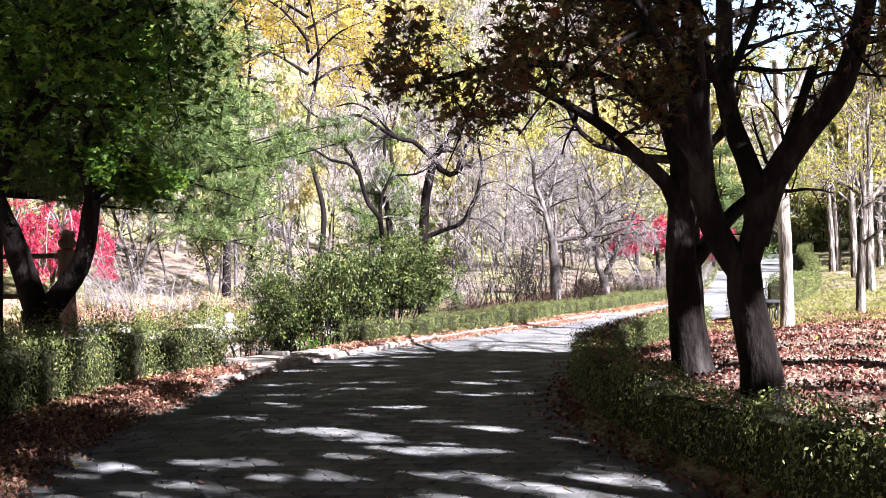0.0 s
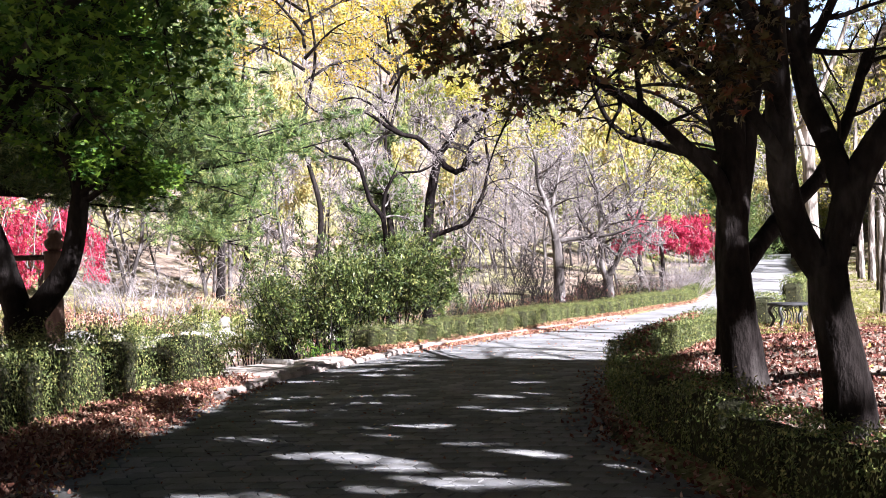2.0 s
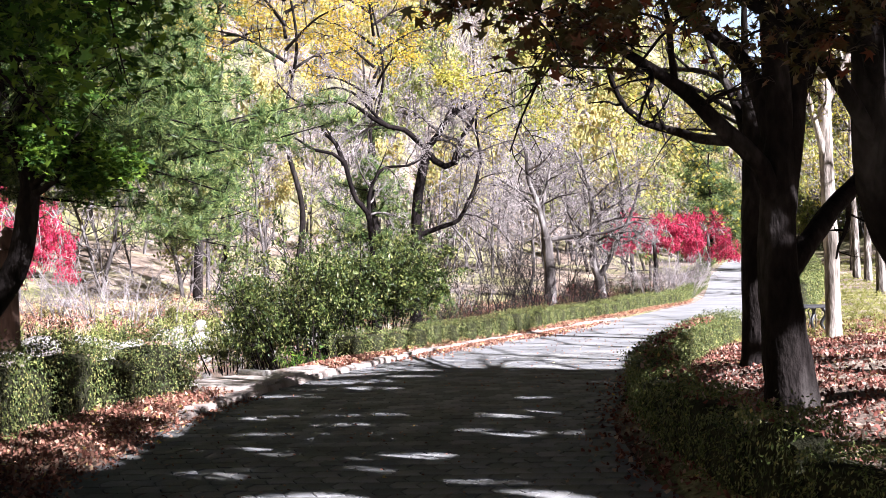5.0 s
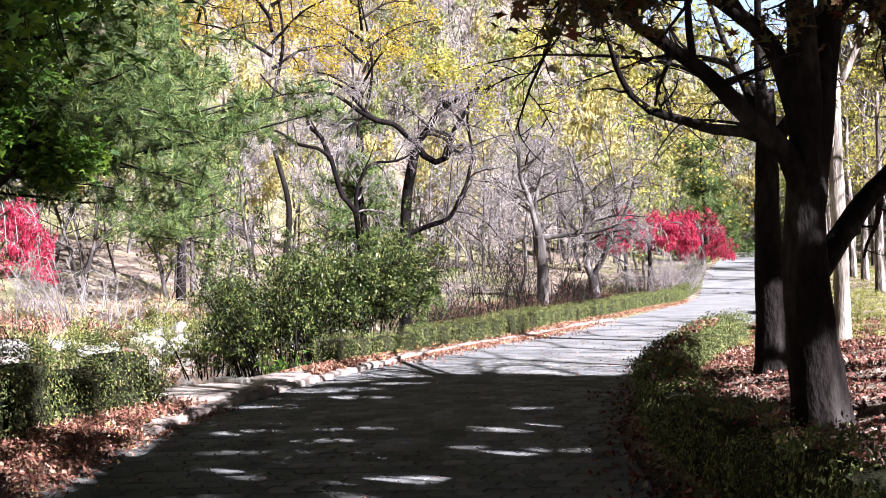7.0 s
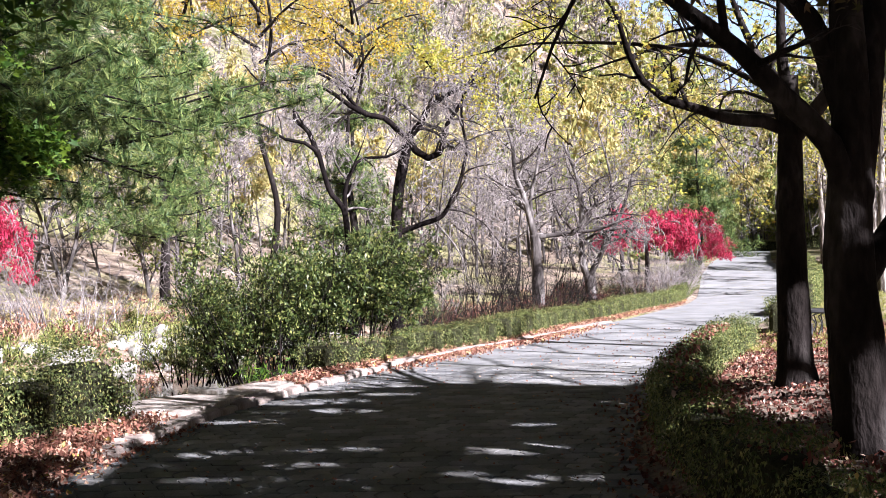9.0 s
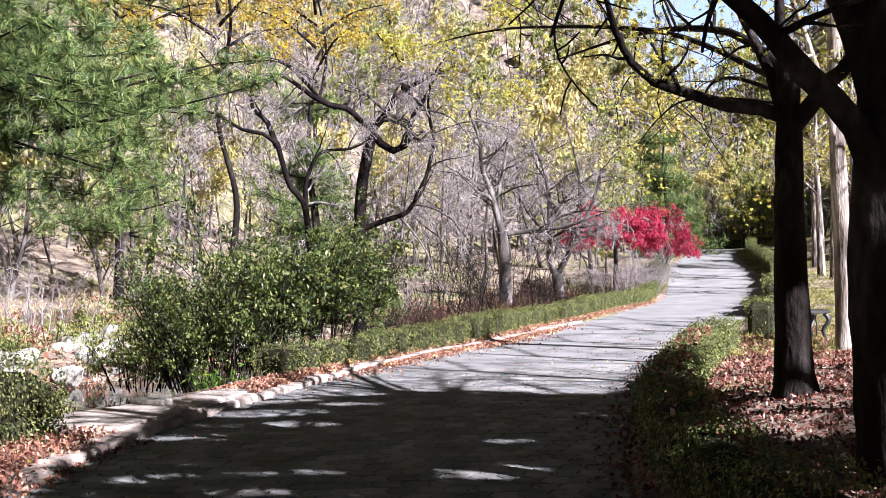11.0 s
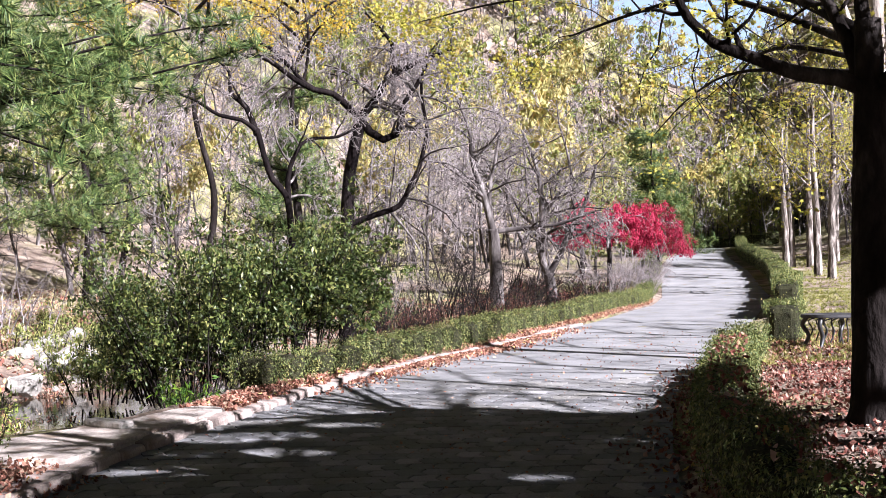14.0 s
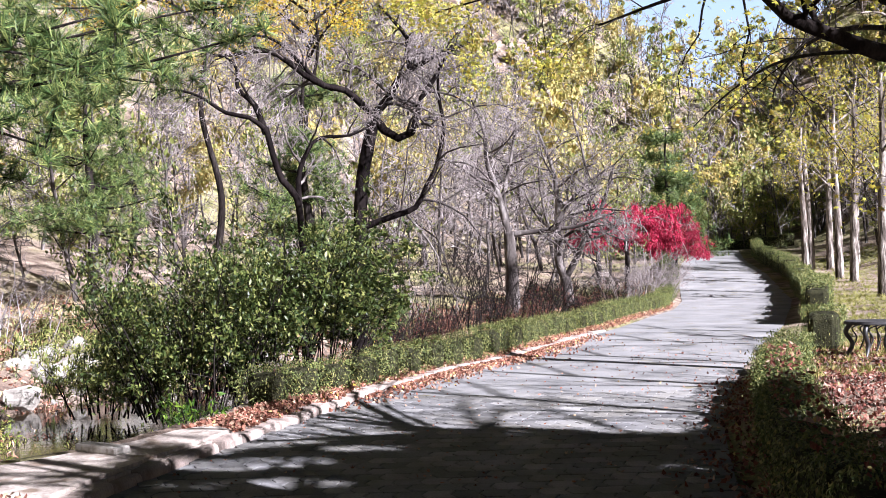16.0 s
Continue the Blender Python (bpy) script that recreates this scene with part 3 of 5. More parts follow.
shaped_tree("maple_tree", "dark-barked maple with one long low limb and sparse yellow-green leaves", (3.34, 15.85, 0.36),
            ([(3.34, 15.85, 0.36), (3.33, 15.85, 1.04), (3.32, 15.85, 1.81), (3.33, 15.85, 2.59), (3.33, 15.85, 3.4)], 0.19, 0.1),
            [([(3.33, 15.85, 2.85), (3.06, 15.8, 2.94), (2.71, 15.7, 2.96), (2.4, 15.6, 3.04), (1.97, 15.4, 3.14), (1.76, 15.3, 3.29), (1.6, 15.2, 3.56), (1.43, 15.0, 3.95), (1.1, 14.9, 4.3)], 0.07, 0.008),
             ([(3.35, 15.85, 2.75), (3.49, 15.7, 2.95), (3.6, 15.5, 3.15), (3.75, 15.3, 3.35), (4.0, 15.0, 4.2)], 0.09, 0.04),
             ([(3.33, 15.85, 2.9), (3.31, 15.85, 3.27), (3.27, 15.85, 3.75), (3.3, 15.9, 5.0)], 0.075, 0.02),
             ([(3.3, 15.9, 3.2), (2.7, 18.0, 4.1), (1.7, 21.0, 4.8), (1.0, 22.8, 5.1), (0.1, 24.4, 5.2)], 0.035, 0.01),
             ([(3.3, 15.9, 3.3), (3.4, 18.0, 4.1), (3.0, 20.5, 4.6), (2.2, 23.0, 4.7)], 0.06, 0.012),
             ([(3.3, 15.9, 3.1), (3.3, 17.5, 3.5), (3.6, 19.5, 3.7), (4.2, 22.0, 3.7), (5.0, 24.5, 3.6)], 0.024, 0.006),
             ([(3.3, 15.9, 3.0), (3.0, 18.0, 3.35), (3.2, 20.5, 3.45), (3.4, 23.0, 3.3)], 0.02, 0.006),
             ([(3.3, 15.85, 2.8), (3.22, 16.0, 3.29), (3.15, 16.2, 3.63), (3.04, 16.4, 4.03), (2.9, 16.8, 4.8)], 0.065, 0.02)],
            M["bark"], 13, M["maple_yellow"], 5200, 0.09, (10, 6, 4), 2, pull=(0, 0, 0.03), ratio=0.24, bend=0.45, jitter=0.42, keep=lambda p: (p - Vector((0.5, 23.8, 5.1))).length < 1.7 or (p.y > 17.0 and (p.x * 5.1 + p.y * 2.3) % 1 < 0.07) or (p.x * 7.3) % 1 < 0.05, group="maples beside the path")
# the pale trunks further along the lawn
shaped_tree("pale_tree", "straight pale flaking trunk standing in the leaf litter", (6.43, 22.4, 0.35),
            ([(6.43, 22.4, 0.2), (6.42, 22.4, 1.6), (6.38, 22.4, 3.2), (6.36, 22.4, 5.5)], 0.135, 0.11),
            [([(6.38, 22.4, 3.2), (6.0, 22.2, 4.4), (5.5, 22.0, 5.6)], 0.07, 0.03), ([(6.36, 22.4, 4.2), (6.9, 22.6, 5.2), (7.4, 22.8, 6.4)], 0.07, 0.03)],
            M["bark_pale"], 14, M["maple_yellow"], 500, 0.08, (5, 4, 3), 2, M["twig"], ratio=0.5)

# the leaning cherry by the stream, and its neighbours
CH = [([(-0.85, 28.4, 4.25), (-1.09, 28.4, 4.46), (-1.37, 28.4, 4.71), (-1.74, 28.4, 4.8), (-2.09, 28.3, 4.98), (-2.38, 28.2, 5.2), (-2.73, 28.1, 5.38), (-3.19, 28.0, 5.31), (-3.64, 27.9, 5.28), (-3.98, 27.8, 5.5), (-4.23, 27.8, 5.8)], 0.07, 0.015),
      ([(-1.59, 28.4, 4.74), (-1.89, 28.5, 4.92), (-2.28, 28.6, 5.35), (-2.58, 28.7, 5.65), (-2.98, 28.8, 5.8), (-3.48, 28.9, 5.72)], 0.05, 0.015),
      ([(-0.85, 28.4, 4.2), (-0.69, 28.35, 3.98), (-0.44, 28.3, 3.83), (-0.2, 28.3, 3.93), (-0.1, 28.3, 4.23), (-0.02, 28.35, 4.54), (0.19, 28.4, 4.85), (0.34, 28.4, 5.1), (0.56, 28.4, 5.51)], 0.085, 0.025),
      ([(-1.13, 28.4, 2.24), (-0.62, 28.35, 2.42), (-0.16, 28.3, 2.59), (0.05, 28.3, 2.97), (0.21, 28.3, 3.27), (0.32, 28.3, 3.68), (0.38, 28.3, 4.03), (0.31, 28.35, 4.49), (0.29, 28.4, 4.9), (0.4, 28.4, 5.5)], 0.06, 0.02),
      ([(-0.89, 28.4, 4.25), (-0.58, 28.45, 4.6), (-0.42, 28.5, 4.91), (-0.01, 28.6, 5.21), (0.25, 28.6, 5.35), (0.9, 28.7, 5.6)], 0.09, 0.025),
      ([(-0.2, 28.55, 5.06), (-0.24, 28.6, 5.46), (-0.25, 28.7, 5.72), (-0.5, 28.8, 6.05), (-0.75, 28.9, 6.35)], 0.06, 0.02)]
shaped_tree("weeping_cherry", "bare weeping cherry with a dark crooked trunk and hanging grey twigs", (-1.2, 28.4, -0.3),
            ([(-1.2, 28.4, -0.3), (-1.19, 28.4, 0.8), (-1.15, 28.4, 2.28), (-1.12, 28.4, 2.89), (-1.05, 28.4, 3.39), (-0.94, 28.4, 3.9), (-0.85, 28.4, 4.3)], 0.145, 0.11),
            CH, M["bark_shaded"], 21, side_mat=M["bark_grey"], kids=(11, 8, 6, 2), levels=3, twig_mat=M["twig"], pull=(0, 0, -0.16), ratio=0.5, first=0.15, thin=0.006)
shaped_tree("cherry_tree", "bare dark-limbed cherry behind the shrubs", (-2.05, 27.2, -0.4),
            ([(-2.05, 27.2, -0.4), (-2.07, 27.1, 1.2), (-2.08, 27.1, 2.06), (-2.16, 27.0, 2.72), (-2.39, 27.0, 3.01), (-2.52, 27.0, 3.38), (-2.65, 27.0, 3.9)], 0.075, 0.05),
            [([(-2.65, 27.0, 3.85), (-2.9, 26.9, 4.05), (-3.27, 26.8, 4.12), (-3.73, 26.8, 4.41), (-4.18, 26.7, 4.5), (-4.46, 26.7, 4.32)], 0.042, 0.012),
             ([(-2.65, 27.0, 3.8), (-2.85, 27.2, 4.3), (-3.15, 27.4, 4.6), (-3.2, 27.6, 5.0), (-3.5, 27.8, 5.3)], 0.06, 0.015),
             ([(-2.1, 27.15, 2.2), (-2.15, 27.3, 3.04), (-2.0, 27.4, 3.52), (-1.8, 27.5, 3.76), (-1.27, 27.5, 3.8), (-0.98, 27.5, 3.94)], 0.06, 0.02)], M["bark_shaded"], 22, side_mat=M["bark_grey"], kids=(9, 7, 5, 3), levels=3, twig_mat=M["twig"], pull=(0, 0, -0.06), first=0.2, thin=0.006)
shaped_tree("cherry_tree", "bare cherry with a sunlit grey trunk and a level side branch", (3.14, 43.0, 0.0),
            ([(3.14, 43.0, 0.0), (3.11, 43.0, 1.44), (3.05, 43.0, 2.5)], 0.24, 0.17),
            [([(3.05, 43.0, 2.4), (2.72, 43.0, 3.74), (2.42, 43.0, 4.62), (2.32, 43.0, 5.68), (1.9, 43, 6.8)], 0.13, 0.03),
             ([(3.05, 43.0, 2.4), (3.75, 42.9, 2.48), (4.55, 42.8, 2.56), (5.18, 42.6, 2.63), (6.2, 42.4, 3.0)], 0.09, 0.03),
             ([(3.05, 43.0, 2.4), (2.95, 43.2, 3.6), (3.2, 43.4, 4.8), (3.4, 43.5, 6.0)], 0.09, 0.03),
             ([(2.8, 43.0, 3.5), (2.0, 42.8, 4.2), (1.2, 42.6, 4.7)], 0.07, 0.02)], M["bark_grey"], 23, kids=(11, 9, 7), levels=2, twig_mat=M["twig"], pull=(0, 0, -0.05), first=0.2, thin=0.008)
shaped_tree("cherry_tree", "bare forked cherry with a grey trunk behind the hedge", (5.47, 46.5, 0.1),
            ([(5.47, 46.5, 0.0), (5.33, 46.5, 1.0)], 0.22, 0.18),
            [([(5.33, 46.5, 0.9), (5.11, 46.5, 1.58), (5.13, 46.5, 2.75), (5.1, 46.5, 3.92), (4.92, 46.5, 4.89), (4.46, 46.5, 6.06)], 0.14, 0.04),
             ([(5.33, 46.5, 0.9), (5.74, 46.4, 1.67), (5.94, 46.3, 2.15), (6.6, 46.2, 3.4), (7.0, 46, 4.8)], 0.12, 0.04),
             ([(5.1, 46.5, 2.9), (5.9, 46.3, 4.0), (7.0, 46.0, 4.8)], 0.08, 0.02)], M["bark_grey"], 24, kids=(12, 9, 7), levels=2, twig_mat=M["twig"], pull=(0, 0, -0.05), first=0.2, thin=0.008)

# golden crowns above the stream
for gx, gy, gh, gseed in ((-6.3, 43.0, 12.5, 26), (-9.6, 46.0, 13.0, 27), (-3.6, 50.0, 12.5, 28)):
    gz = float(land(gx, gy))
    bough = []
    for k in range(9):
        q, f = 2.4 * k + gseed, 0.66 + 0.036 * k
        bough.append(([(gx, gy, gz + gh * f), (gx + 1.5 * math.cos(q), gy + 1.5 * math.sin(q), gz + gh * f + 0.9), (gx + 2.9 * math.cos(q), gy + 2.9 * math.sin(q), gz + gh * f + 1.2)], 0.07, 0.015))
    shaped_tree("golden_tree", "tall slender tree in golden autumn leaf above the stream", (gx, gy, gz),
                ([(gx, gy, gz - 0.1), (gx + 0.5, gy, gz + gh * 0.25), (gx - 0.1, gy, gz + gh * 0.5), (gx + 0.4, gy, gz + gh * 0.75), (gx - 0.1, gy, gz + gh)], 0.13, 0.03), bough, M["bark"], gseed, M["golden"], 5200, 0.14, (8, 7), 1, M["twig"],
                group="golden trees", template=LOBED, jitter=0.4, thin=0.008)

# the green maple with a crooked trunk on the left bank
shaped_tree("green_maple", "crooked two-stemmed maple still in green leaf", (-5.85, 15.5, 0.0),
            ([(-5.85, 15.5, 0.0), (-5.9, 15.5, 0.6), (-5.98, 15.5, 1.01)], 0.27, 0.24),
            [([(-5.96, 15.5, 0.85), (-6.16, 15.5, 1.46), (-6.32, 15.5, 1.94), (-6.52, 15.5, 2.43), (-6.75, 15.5, 3.0), (-6.99, 15.3, 3.82), (-7.2, 15.0, 5.0)], 0.2, 0.07),
             ([(-5.94, 15.5, 0.85), (-5.63, 15.5, 1.21), (-5.38, 15.5, 1.56), (-5.28, 15.5, 1.88), (-5.21, 15.5, 2.28), (-5.16, 15.4, 2.73), (-5.28, 15.0, 3.37), (-5.2, 14.4, 4.35)], 0.18, 0.05),
             ([(-5.2, 15.45, 2.5), (-4.8, 15.2, 2.75), (-4.4, 14.9, 2.85), (-4.1, 14.6, 2.9)], 0.06, 0.02),
             ([(-5.25, 15.0, 3.2), (-4.6, 14.6, 3.9), (-4.2, 14.0, 4.4)], 0.06, 0.02),
             ([(-5.25, 14.8, 3.4), (-5.0, 13.6, 4.0), (-4.7, 12.2, 4.5)], 0.06, 0.02)],
            M["bark"], 31, M["maple_green"], 15000, 0.12, (7, 6, 5), 2, pull=(0, 0, 0.0), ratio=0.42, jitter=0.3, first=0.35, template=LOBED, keep=lambda p: p.z > 2.25)

shaped_tree("green_maple", "broad maple in green leaf, shade put into its colour, overhanging the verge", (-5.05, 11.8, 0.05),
            ([(-5.05, 11.8, 0.0), (-5.05, 11.8, 1.2), (-5.0, 11.7, 2.4)], 0.19, 0.15),
            [([(-5.0, 11.7, 2.3), (-4.3, 11.0, 3.2), (-3.3, 10.2, 3.8), (-2.3, 9.6, 4.0)], 0.1, 0.015),
             ([(-5.0, 11.7, 2.4), (-4.3, 11.8, 3.4), (-3.5, 11.6, 4.0), (-2.8, 11.4, 4.3)], 0.1, 0.015),
             ([(-5.0, 11.7, 2.4), (-5.1, 11.0, 3.6), (-5.0, 10.2, 4.6)], 0.1, 0.015),
             ([(-5.0, 11.7, 2.4), (-5.6, 11.2, 3.1), (-6.0, 10.4, 3.5)], 0.1, 0.015),
             ([(-5.0, 11.7, 2.4), (-4.6, 11.0, 3.8), (-3.8, 10.0, 5.0), (-2.8, 9.4, 5.5)], 0.1, 0.015)],
            M["bark"], 32, M["maple_green"], 15000, 0.13, (8, 6, 4), 2, pull=(0, 0, -0.02), ratio=0.45, jitter=0.55, template=LOBED, keep=lambda p: p.z > 2.75 and p.x < -1.5)


def red_maple(name, at, width, height, seed, count, label, low_leaf=0.05):
    """A weeping cut-leaf maple: a short trunk, arching stems and hanging sprays."""
    rng = random.Random(seed)
    root = thing(name, at, label, "tree")
    wood, twigs, tips = Acc(), Acc(), []
    tube(wood, [Vector((0, 0, -0.2)), Vector((0.05, 0, 0.5 * height)), Vector((0, 0.1, 0.8 * height))], [0.12, 0.09, 0.07], 8, 0.05, rng)
    for k in range(16):
        a = 2 * math.pi * k / 16 + rng.uniform(-0.2, 0.2)
        r = width * rng.uniform(0.55, 1.0)
        out = Vector((math.cos(a), math.sin(a) * 0.8, 0))
        top = height * rng.uniform(0.85, 1.05)
        low = height * rng.uniform(0.35, 0.6)
        line = smooth_line([(0, 0.1, 0.75 * height), (out * r * 0.4 + Vector((0, 0, top))), (out * r * 0.8 + Vector((0, 0, top * 0.93))), (out * r + Vector((0, 0, low)))], 0.2)
        rr = tapered(line, 0.03, 0.008)
        tube(twigs, line, rr, 4)
        ramify(wood, twigs, line, rr, rng, 1, tips, 0.8, 0.4, (7, 5), (0, 0, -0.22), 0.2, 0.25, 0.9)
    part("trunk", wood.mesh("trunk", M["bark_grey"]), root)
    part("branchwork", twigs.mesh("branchwork", M["twig"]), root)
    rn = np.random.RandomState(seed)
    pl = spray([p for p in tips if p.z > low_leaf * height], count, rng, 0.22)
    part("crown", scatter(SLIM, pl, rn.uniform(0.7, 1.3, len(pl)) * 0.14, rn, M["red"], "crown", 1.0), root)
    return root


red_maple("red_maple", (7.9, 48.6, 0.1), 2.7, 2.9, 41, 12500, "weeping red maple above grey twiggy shrubs by the hedge", 0.64)
red_maple("red_maple", (13.0, 61.5, 0.7), 1.45, 2.8, 42, 8000, "weeping scarlet maple where the path rises", 0.3)
red_maple("red_maple", (-13.9, 37.0, 0.2), 1.9, 3.7, 43, 10000, "tall weeping scarlet maple beyond the bridge rail")


def pine_tree(at, height, radius, seed, label, low=0.25, whorls=9, tuft=0.28, per=26, toward=None):
    rng = random.Random(seed)
    root = thing("pine_tree", at, label, "tree", "pines")
    wood, tufts = Acc(), []
    line = smooth_line([(0, 0, -0.3), (0.1, 0, height * 0.35), (-0.1, 0.1, height * 0.7), (0, 0, height)], 0.4)
    rr = tapered(line, 0.035 * height ** 0.75 + 0.03, 0.03)
    tube(wood, line, rr, 8, 0.06, rng)
    for w in range(whorls):
        t = low + (1 - low) * ((w + rng.random() * 0.5) / whorls) ** 1.5
        i = min(int(t * (len(line) - 1)), len(line) - 2)
        start = line[i].lerp(line[i + 1], t * (len(line) - 1) - i)
        for k in range(6 if toward is None else 10):
            a = rng.uniform(0, 2 * math.pi) if toward is None or k < 3 else rng.gauss(toward, 0.5)
            ln = radius * (1.1 - 0.75 * (t - low) / (1 - low)) * rng.uniform(0.6, 1.1)
            pts, pr = limb(wood, start, (math.cos(a), math.sin(a), rng.uniform(-0.1, 0.2)), ln, 0.035, rng, 0.16, (0, 0, 0.02), 8, 5)
            for p in pts[2:]:
                sub_pts, _ = limb(wood, p, rand_dir(rng) + Vector((math.cos(a), math.sin(a), 0)), 0.45, 0.01, rng, 0.2, (0, 0, 0.05), 3, 3)
                for q in (p, *sub_pts):
                    for _ in range(max(1, int(per * (1.15 - t) / 30))):
                        tufts.append(q + rand_dir(rng) * tuft * 0.9 * rng.random())
    part("trunk", wood.mesh("trunk", M["bark"]), root)
    rn = np.random.RandomState(seed)
    part("crown", scatter(TUFT, tufts, rn.uniform(0.7, 1.2, len(tufts)) * tuft, rn, M["pine"], "crown", 0.7), root)
    return root


pine_tree((-7.6, 17.4, 0.1), 9.5, 4.9, 51, "long-needled green pine reaching towards the path", 0.31, 16, 0.2, 220, -0.25)
pine_tree((-2.5, 33.5, -0.1), 6.0, 1.8, 54, "young bright green pine behind the cherries", 0.15, 9, 0.26, 60)
pine_tree((-8.9, 39.5, 0.2), 7.5, 2.2, 52, "slim pine on the far bank", 0.35, 8, 0.3, 50)
pine_tree((18.3, 84.0, 1.8), 8.5, 3.4, 53, "dark green pine where the path turns", 0.08, 10, 0.55, 50)


# ---- woodland on the hillside: a few models, copied ----
def wood_tree(kind, seed, height, near, lite=False):
    rng = random.Random(seed)
    root = thing("woodland_tree", (0, 0, -200), "", "tree", "trees on the hillside")
    wood, twigs, tips = Acc(), Acc(), []
    line, rr = limb(wood, (0, 0, -0.5), (rng.uniform(-0.1, 0.1), rng.uniform(-0.1, 0.1), 1), height, 0.012 * height, rng, 0.2, (0, 0, 0.12), 9, 6, 0.02)
    if near:
        ramify(wood, twigs, line, rr, rng, 2, tips, 0.9, 0.45, (14, 6, 5) if kind == "bare" else (10, 4, 3), (0, 0, 0.05), 0.25, 0.15, height * 0.36, 0.012, True)
    else:
        ramify(twigs, twigs, line, rr, rng, 1, tips, 0.9, 0.45, ((10, 4) if lite else (13, 7)) if kind == "bare" else (6, 2) if lite else (9, 4), (0, 0, 0.05), 0.22, 0.15, height * 0.36, 0.04 if lite else 0.022, True)
    part("trunk", wood.mesh("trunk", M["bark_grey"]), root)
    part("branchwork", twigs.mesh("branchwork", M["twig"]), root)
    rn = np.random.RandomState(seed)
    labels = {"bare": "bare grey woodland tree on the hillside", "yellow": "woodland tree in thin yellow leaf on the hillside", "olive": "woodland tree in olive-green leaf on the hillside"}
    tagged(root, labels[kind])
    if kind != "bare":
        n = 1700 if near else 330 if lite else 700
        if kind == "yellow":
            tips = [p for p in tips if p.z > height * 0.5]
        pl = spray(tips, n, rng, 0.6)
        part("crown", scatter(OVAL, pl, rn.uniform(0.6, 1.2, n) * (0.22 if near else 0.55 if lite else 0.36), rn, M["yellow" if kind == "yellow" else "olive"], "crown", 0.9), root)
    return root


KINDS = ("bare", "yellow", "bare", "olive", "bare")
NEAR = [wood_tree(k, 61 + i, h, True) for i, (k, h) in enumerate(zip(KINDS, (7.5, 7.0, 6.0, 6.5, 8.0)))]
FAR = [wood_tree(k, 161 + i, h, False) for i, (k, h) in enumerate(zip(KINDS, (8.5, 8.0, 7.0, 7.5, 9.0)))]
HIGH = [wood_tree(k, 261 + i, h, False, True) for i, (k, h) in enumerate(zip(KINDS, (8.5, 7.5, 7.0, 7.0, 9.0)))]
wrng = random.Random(7)
spots = []
forest = {}


def plant(model, x, y, sink, s):
    """Trees near enough to tell apart are things; those further off join one wood."""
    m = pose(x, y, land_at(x, y) - sink, 0, 0, wrng.uniform(0, 360)) @ Matrix.Diagonal((s, s, s * wrng.uniform(0.9, 1.15), 1))
    if math.hypot(x, y) < 84:
        c = copy_thing(model, m)
        c.matrix_basis = m
        return
    for o in model.children:
        me = o.data
        me.calc_loop_triangles()
        co = np.empty(len(me.vertices) * 3)
        me.vertices.foreach_get("co", co)
        tri = np.empty(len(me.loop_triangles) * 3, int)
        me.loop_triangles.foreach_get("vertices", tri)
        r = np.array(m)
        forest.setdefault(me.materials[0].name, []).append((co.reshape(-1, 3) @ r[:3, :3].T + r[:3, 3], tri.reshape(-1, 3)))


def join_forest():
    verts, tris, mats, index, n = [], [], [], [], 0
    for slot, (name, items) in enumerate(forest.items()):
        mats.append(bpy.data.materials[name])
        for co, tri in items:
            verts.append(co)
            tris.append(tri + n)
            index.append(np.full(len(tri), slot))
            n += len(co)
    me = fast_mesh("woodland", np.concatenate(verts), np.concatenate(tris), 1, n, mats[0])
    for m in mats[1:]:
        me.materials.append(m)
    me.polygons.foreach_set("material_index", np.concatenate(index).astype(np.int32))
    tagged(new("woodland", me), "bare, yellow and olive wood covering the far hillside", "woodland", kind="stuff")


def free_spot(x, y, r):
    if y < 95 and left_x(y) - 3.0 < x < right_x(y) + 3.5:
        return False
    if x > right_x(y) and y < 95 and (y < 60 or x < right_x(y) + 7):
        return False
    if x < left_x(y) and y < 50 and x > -4.5 - (50 - y) * 0.3:
        return False
    return all((x - u) ** 2 + (y - v) ** 2 > (1.7 + 0.016 * r) ** 2 for u, v in spots)


for tries in range(12000):
    near = len(spots) < 60
    a = radians(wrng.uniform(-27, 30))
    r = wrng.uniform(34, 66) if near else wrng.uniform(62, 128)
    x, y = r * math.sin(a), 6 + r * math.cos(a)
    if y < 30 or not free_spot(x, y, r):
        continue
    spots.append((x, y))
    bare = -0.14 * y < x < 0.11 * y and wrng.random() < 0.7
    model = wrng.choice((NEAR[0], NEAR[2], NEAR[4]) if near and bare else NEAR[2:] + NEAR[2:] + NEAR[:2] if near else (FAR[0], FAR[2], FAR[4]) if bare else FAR)
    plant(model, x, y, 0.1, wrng.uniform(0.75, 1.2))
    if len(spots) >= 360:
        break
for k in range(250):
    grove = k % 4
    x, y = ((wrng.uniform(26, 52), wrng.uniform(58, 96)), (wrng.uniform(12, 42), wrng.uniform(96, 122)), (wrng.uniform(-12, 14), wrng.uniform(62, 98)), (wrng.uniform(-25, 26), wrng.uniform(96, 140)))[grove]
    if y < 95 and left_x(y) - 4 < x < right_x(y) + 6:
        continue
    plant(wrng.choice((FAR[1], FAR[3], FAR[2], FAR[0], FAR[3])), x, y, 0.1, wrng.uniform(0.7, 1.15))
for k in range(430):
    x, y = (wrng.uniform(-34, 66), wrng.uniform(92, 142)) if k < 330 else (wrng.uniform(-6, 30), wrng.uniform(96, 144))
    if y < 100 and left_x(y) - 4 < x < right_x(y) + 6:
        continue
    plant(wrng.choice((HIGH[0], HIGH[1], HIGH[2], HIGH[3], HIGH[3], HIGH[4])), x, y, 0.2, wrng.uniform(0.75, 1.2))
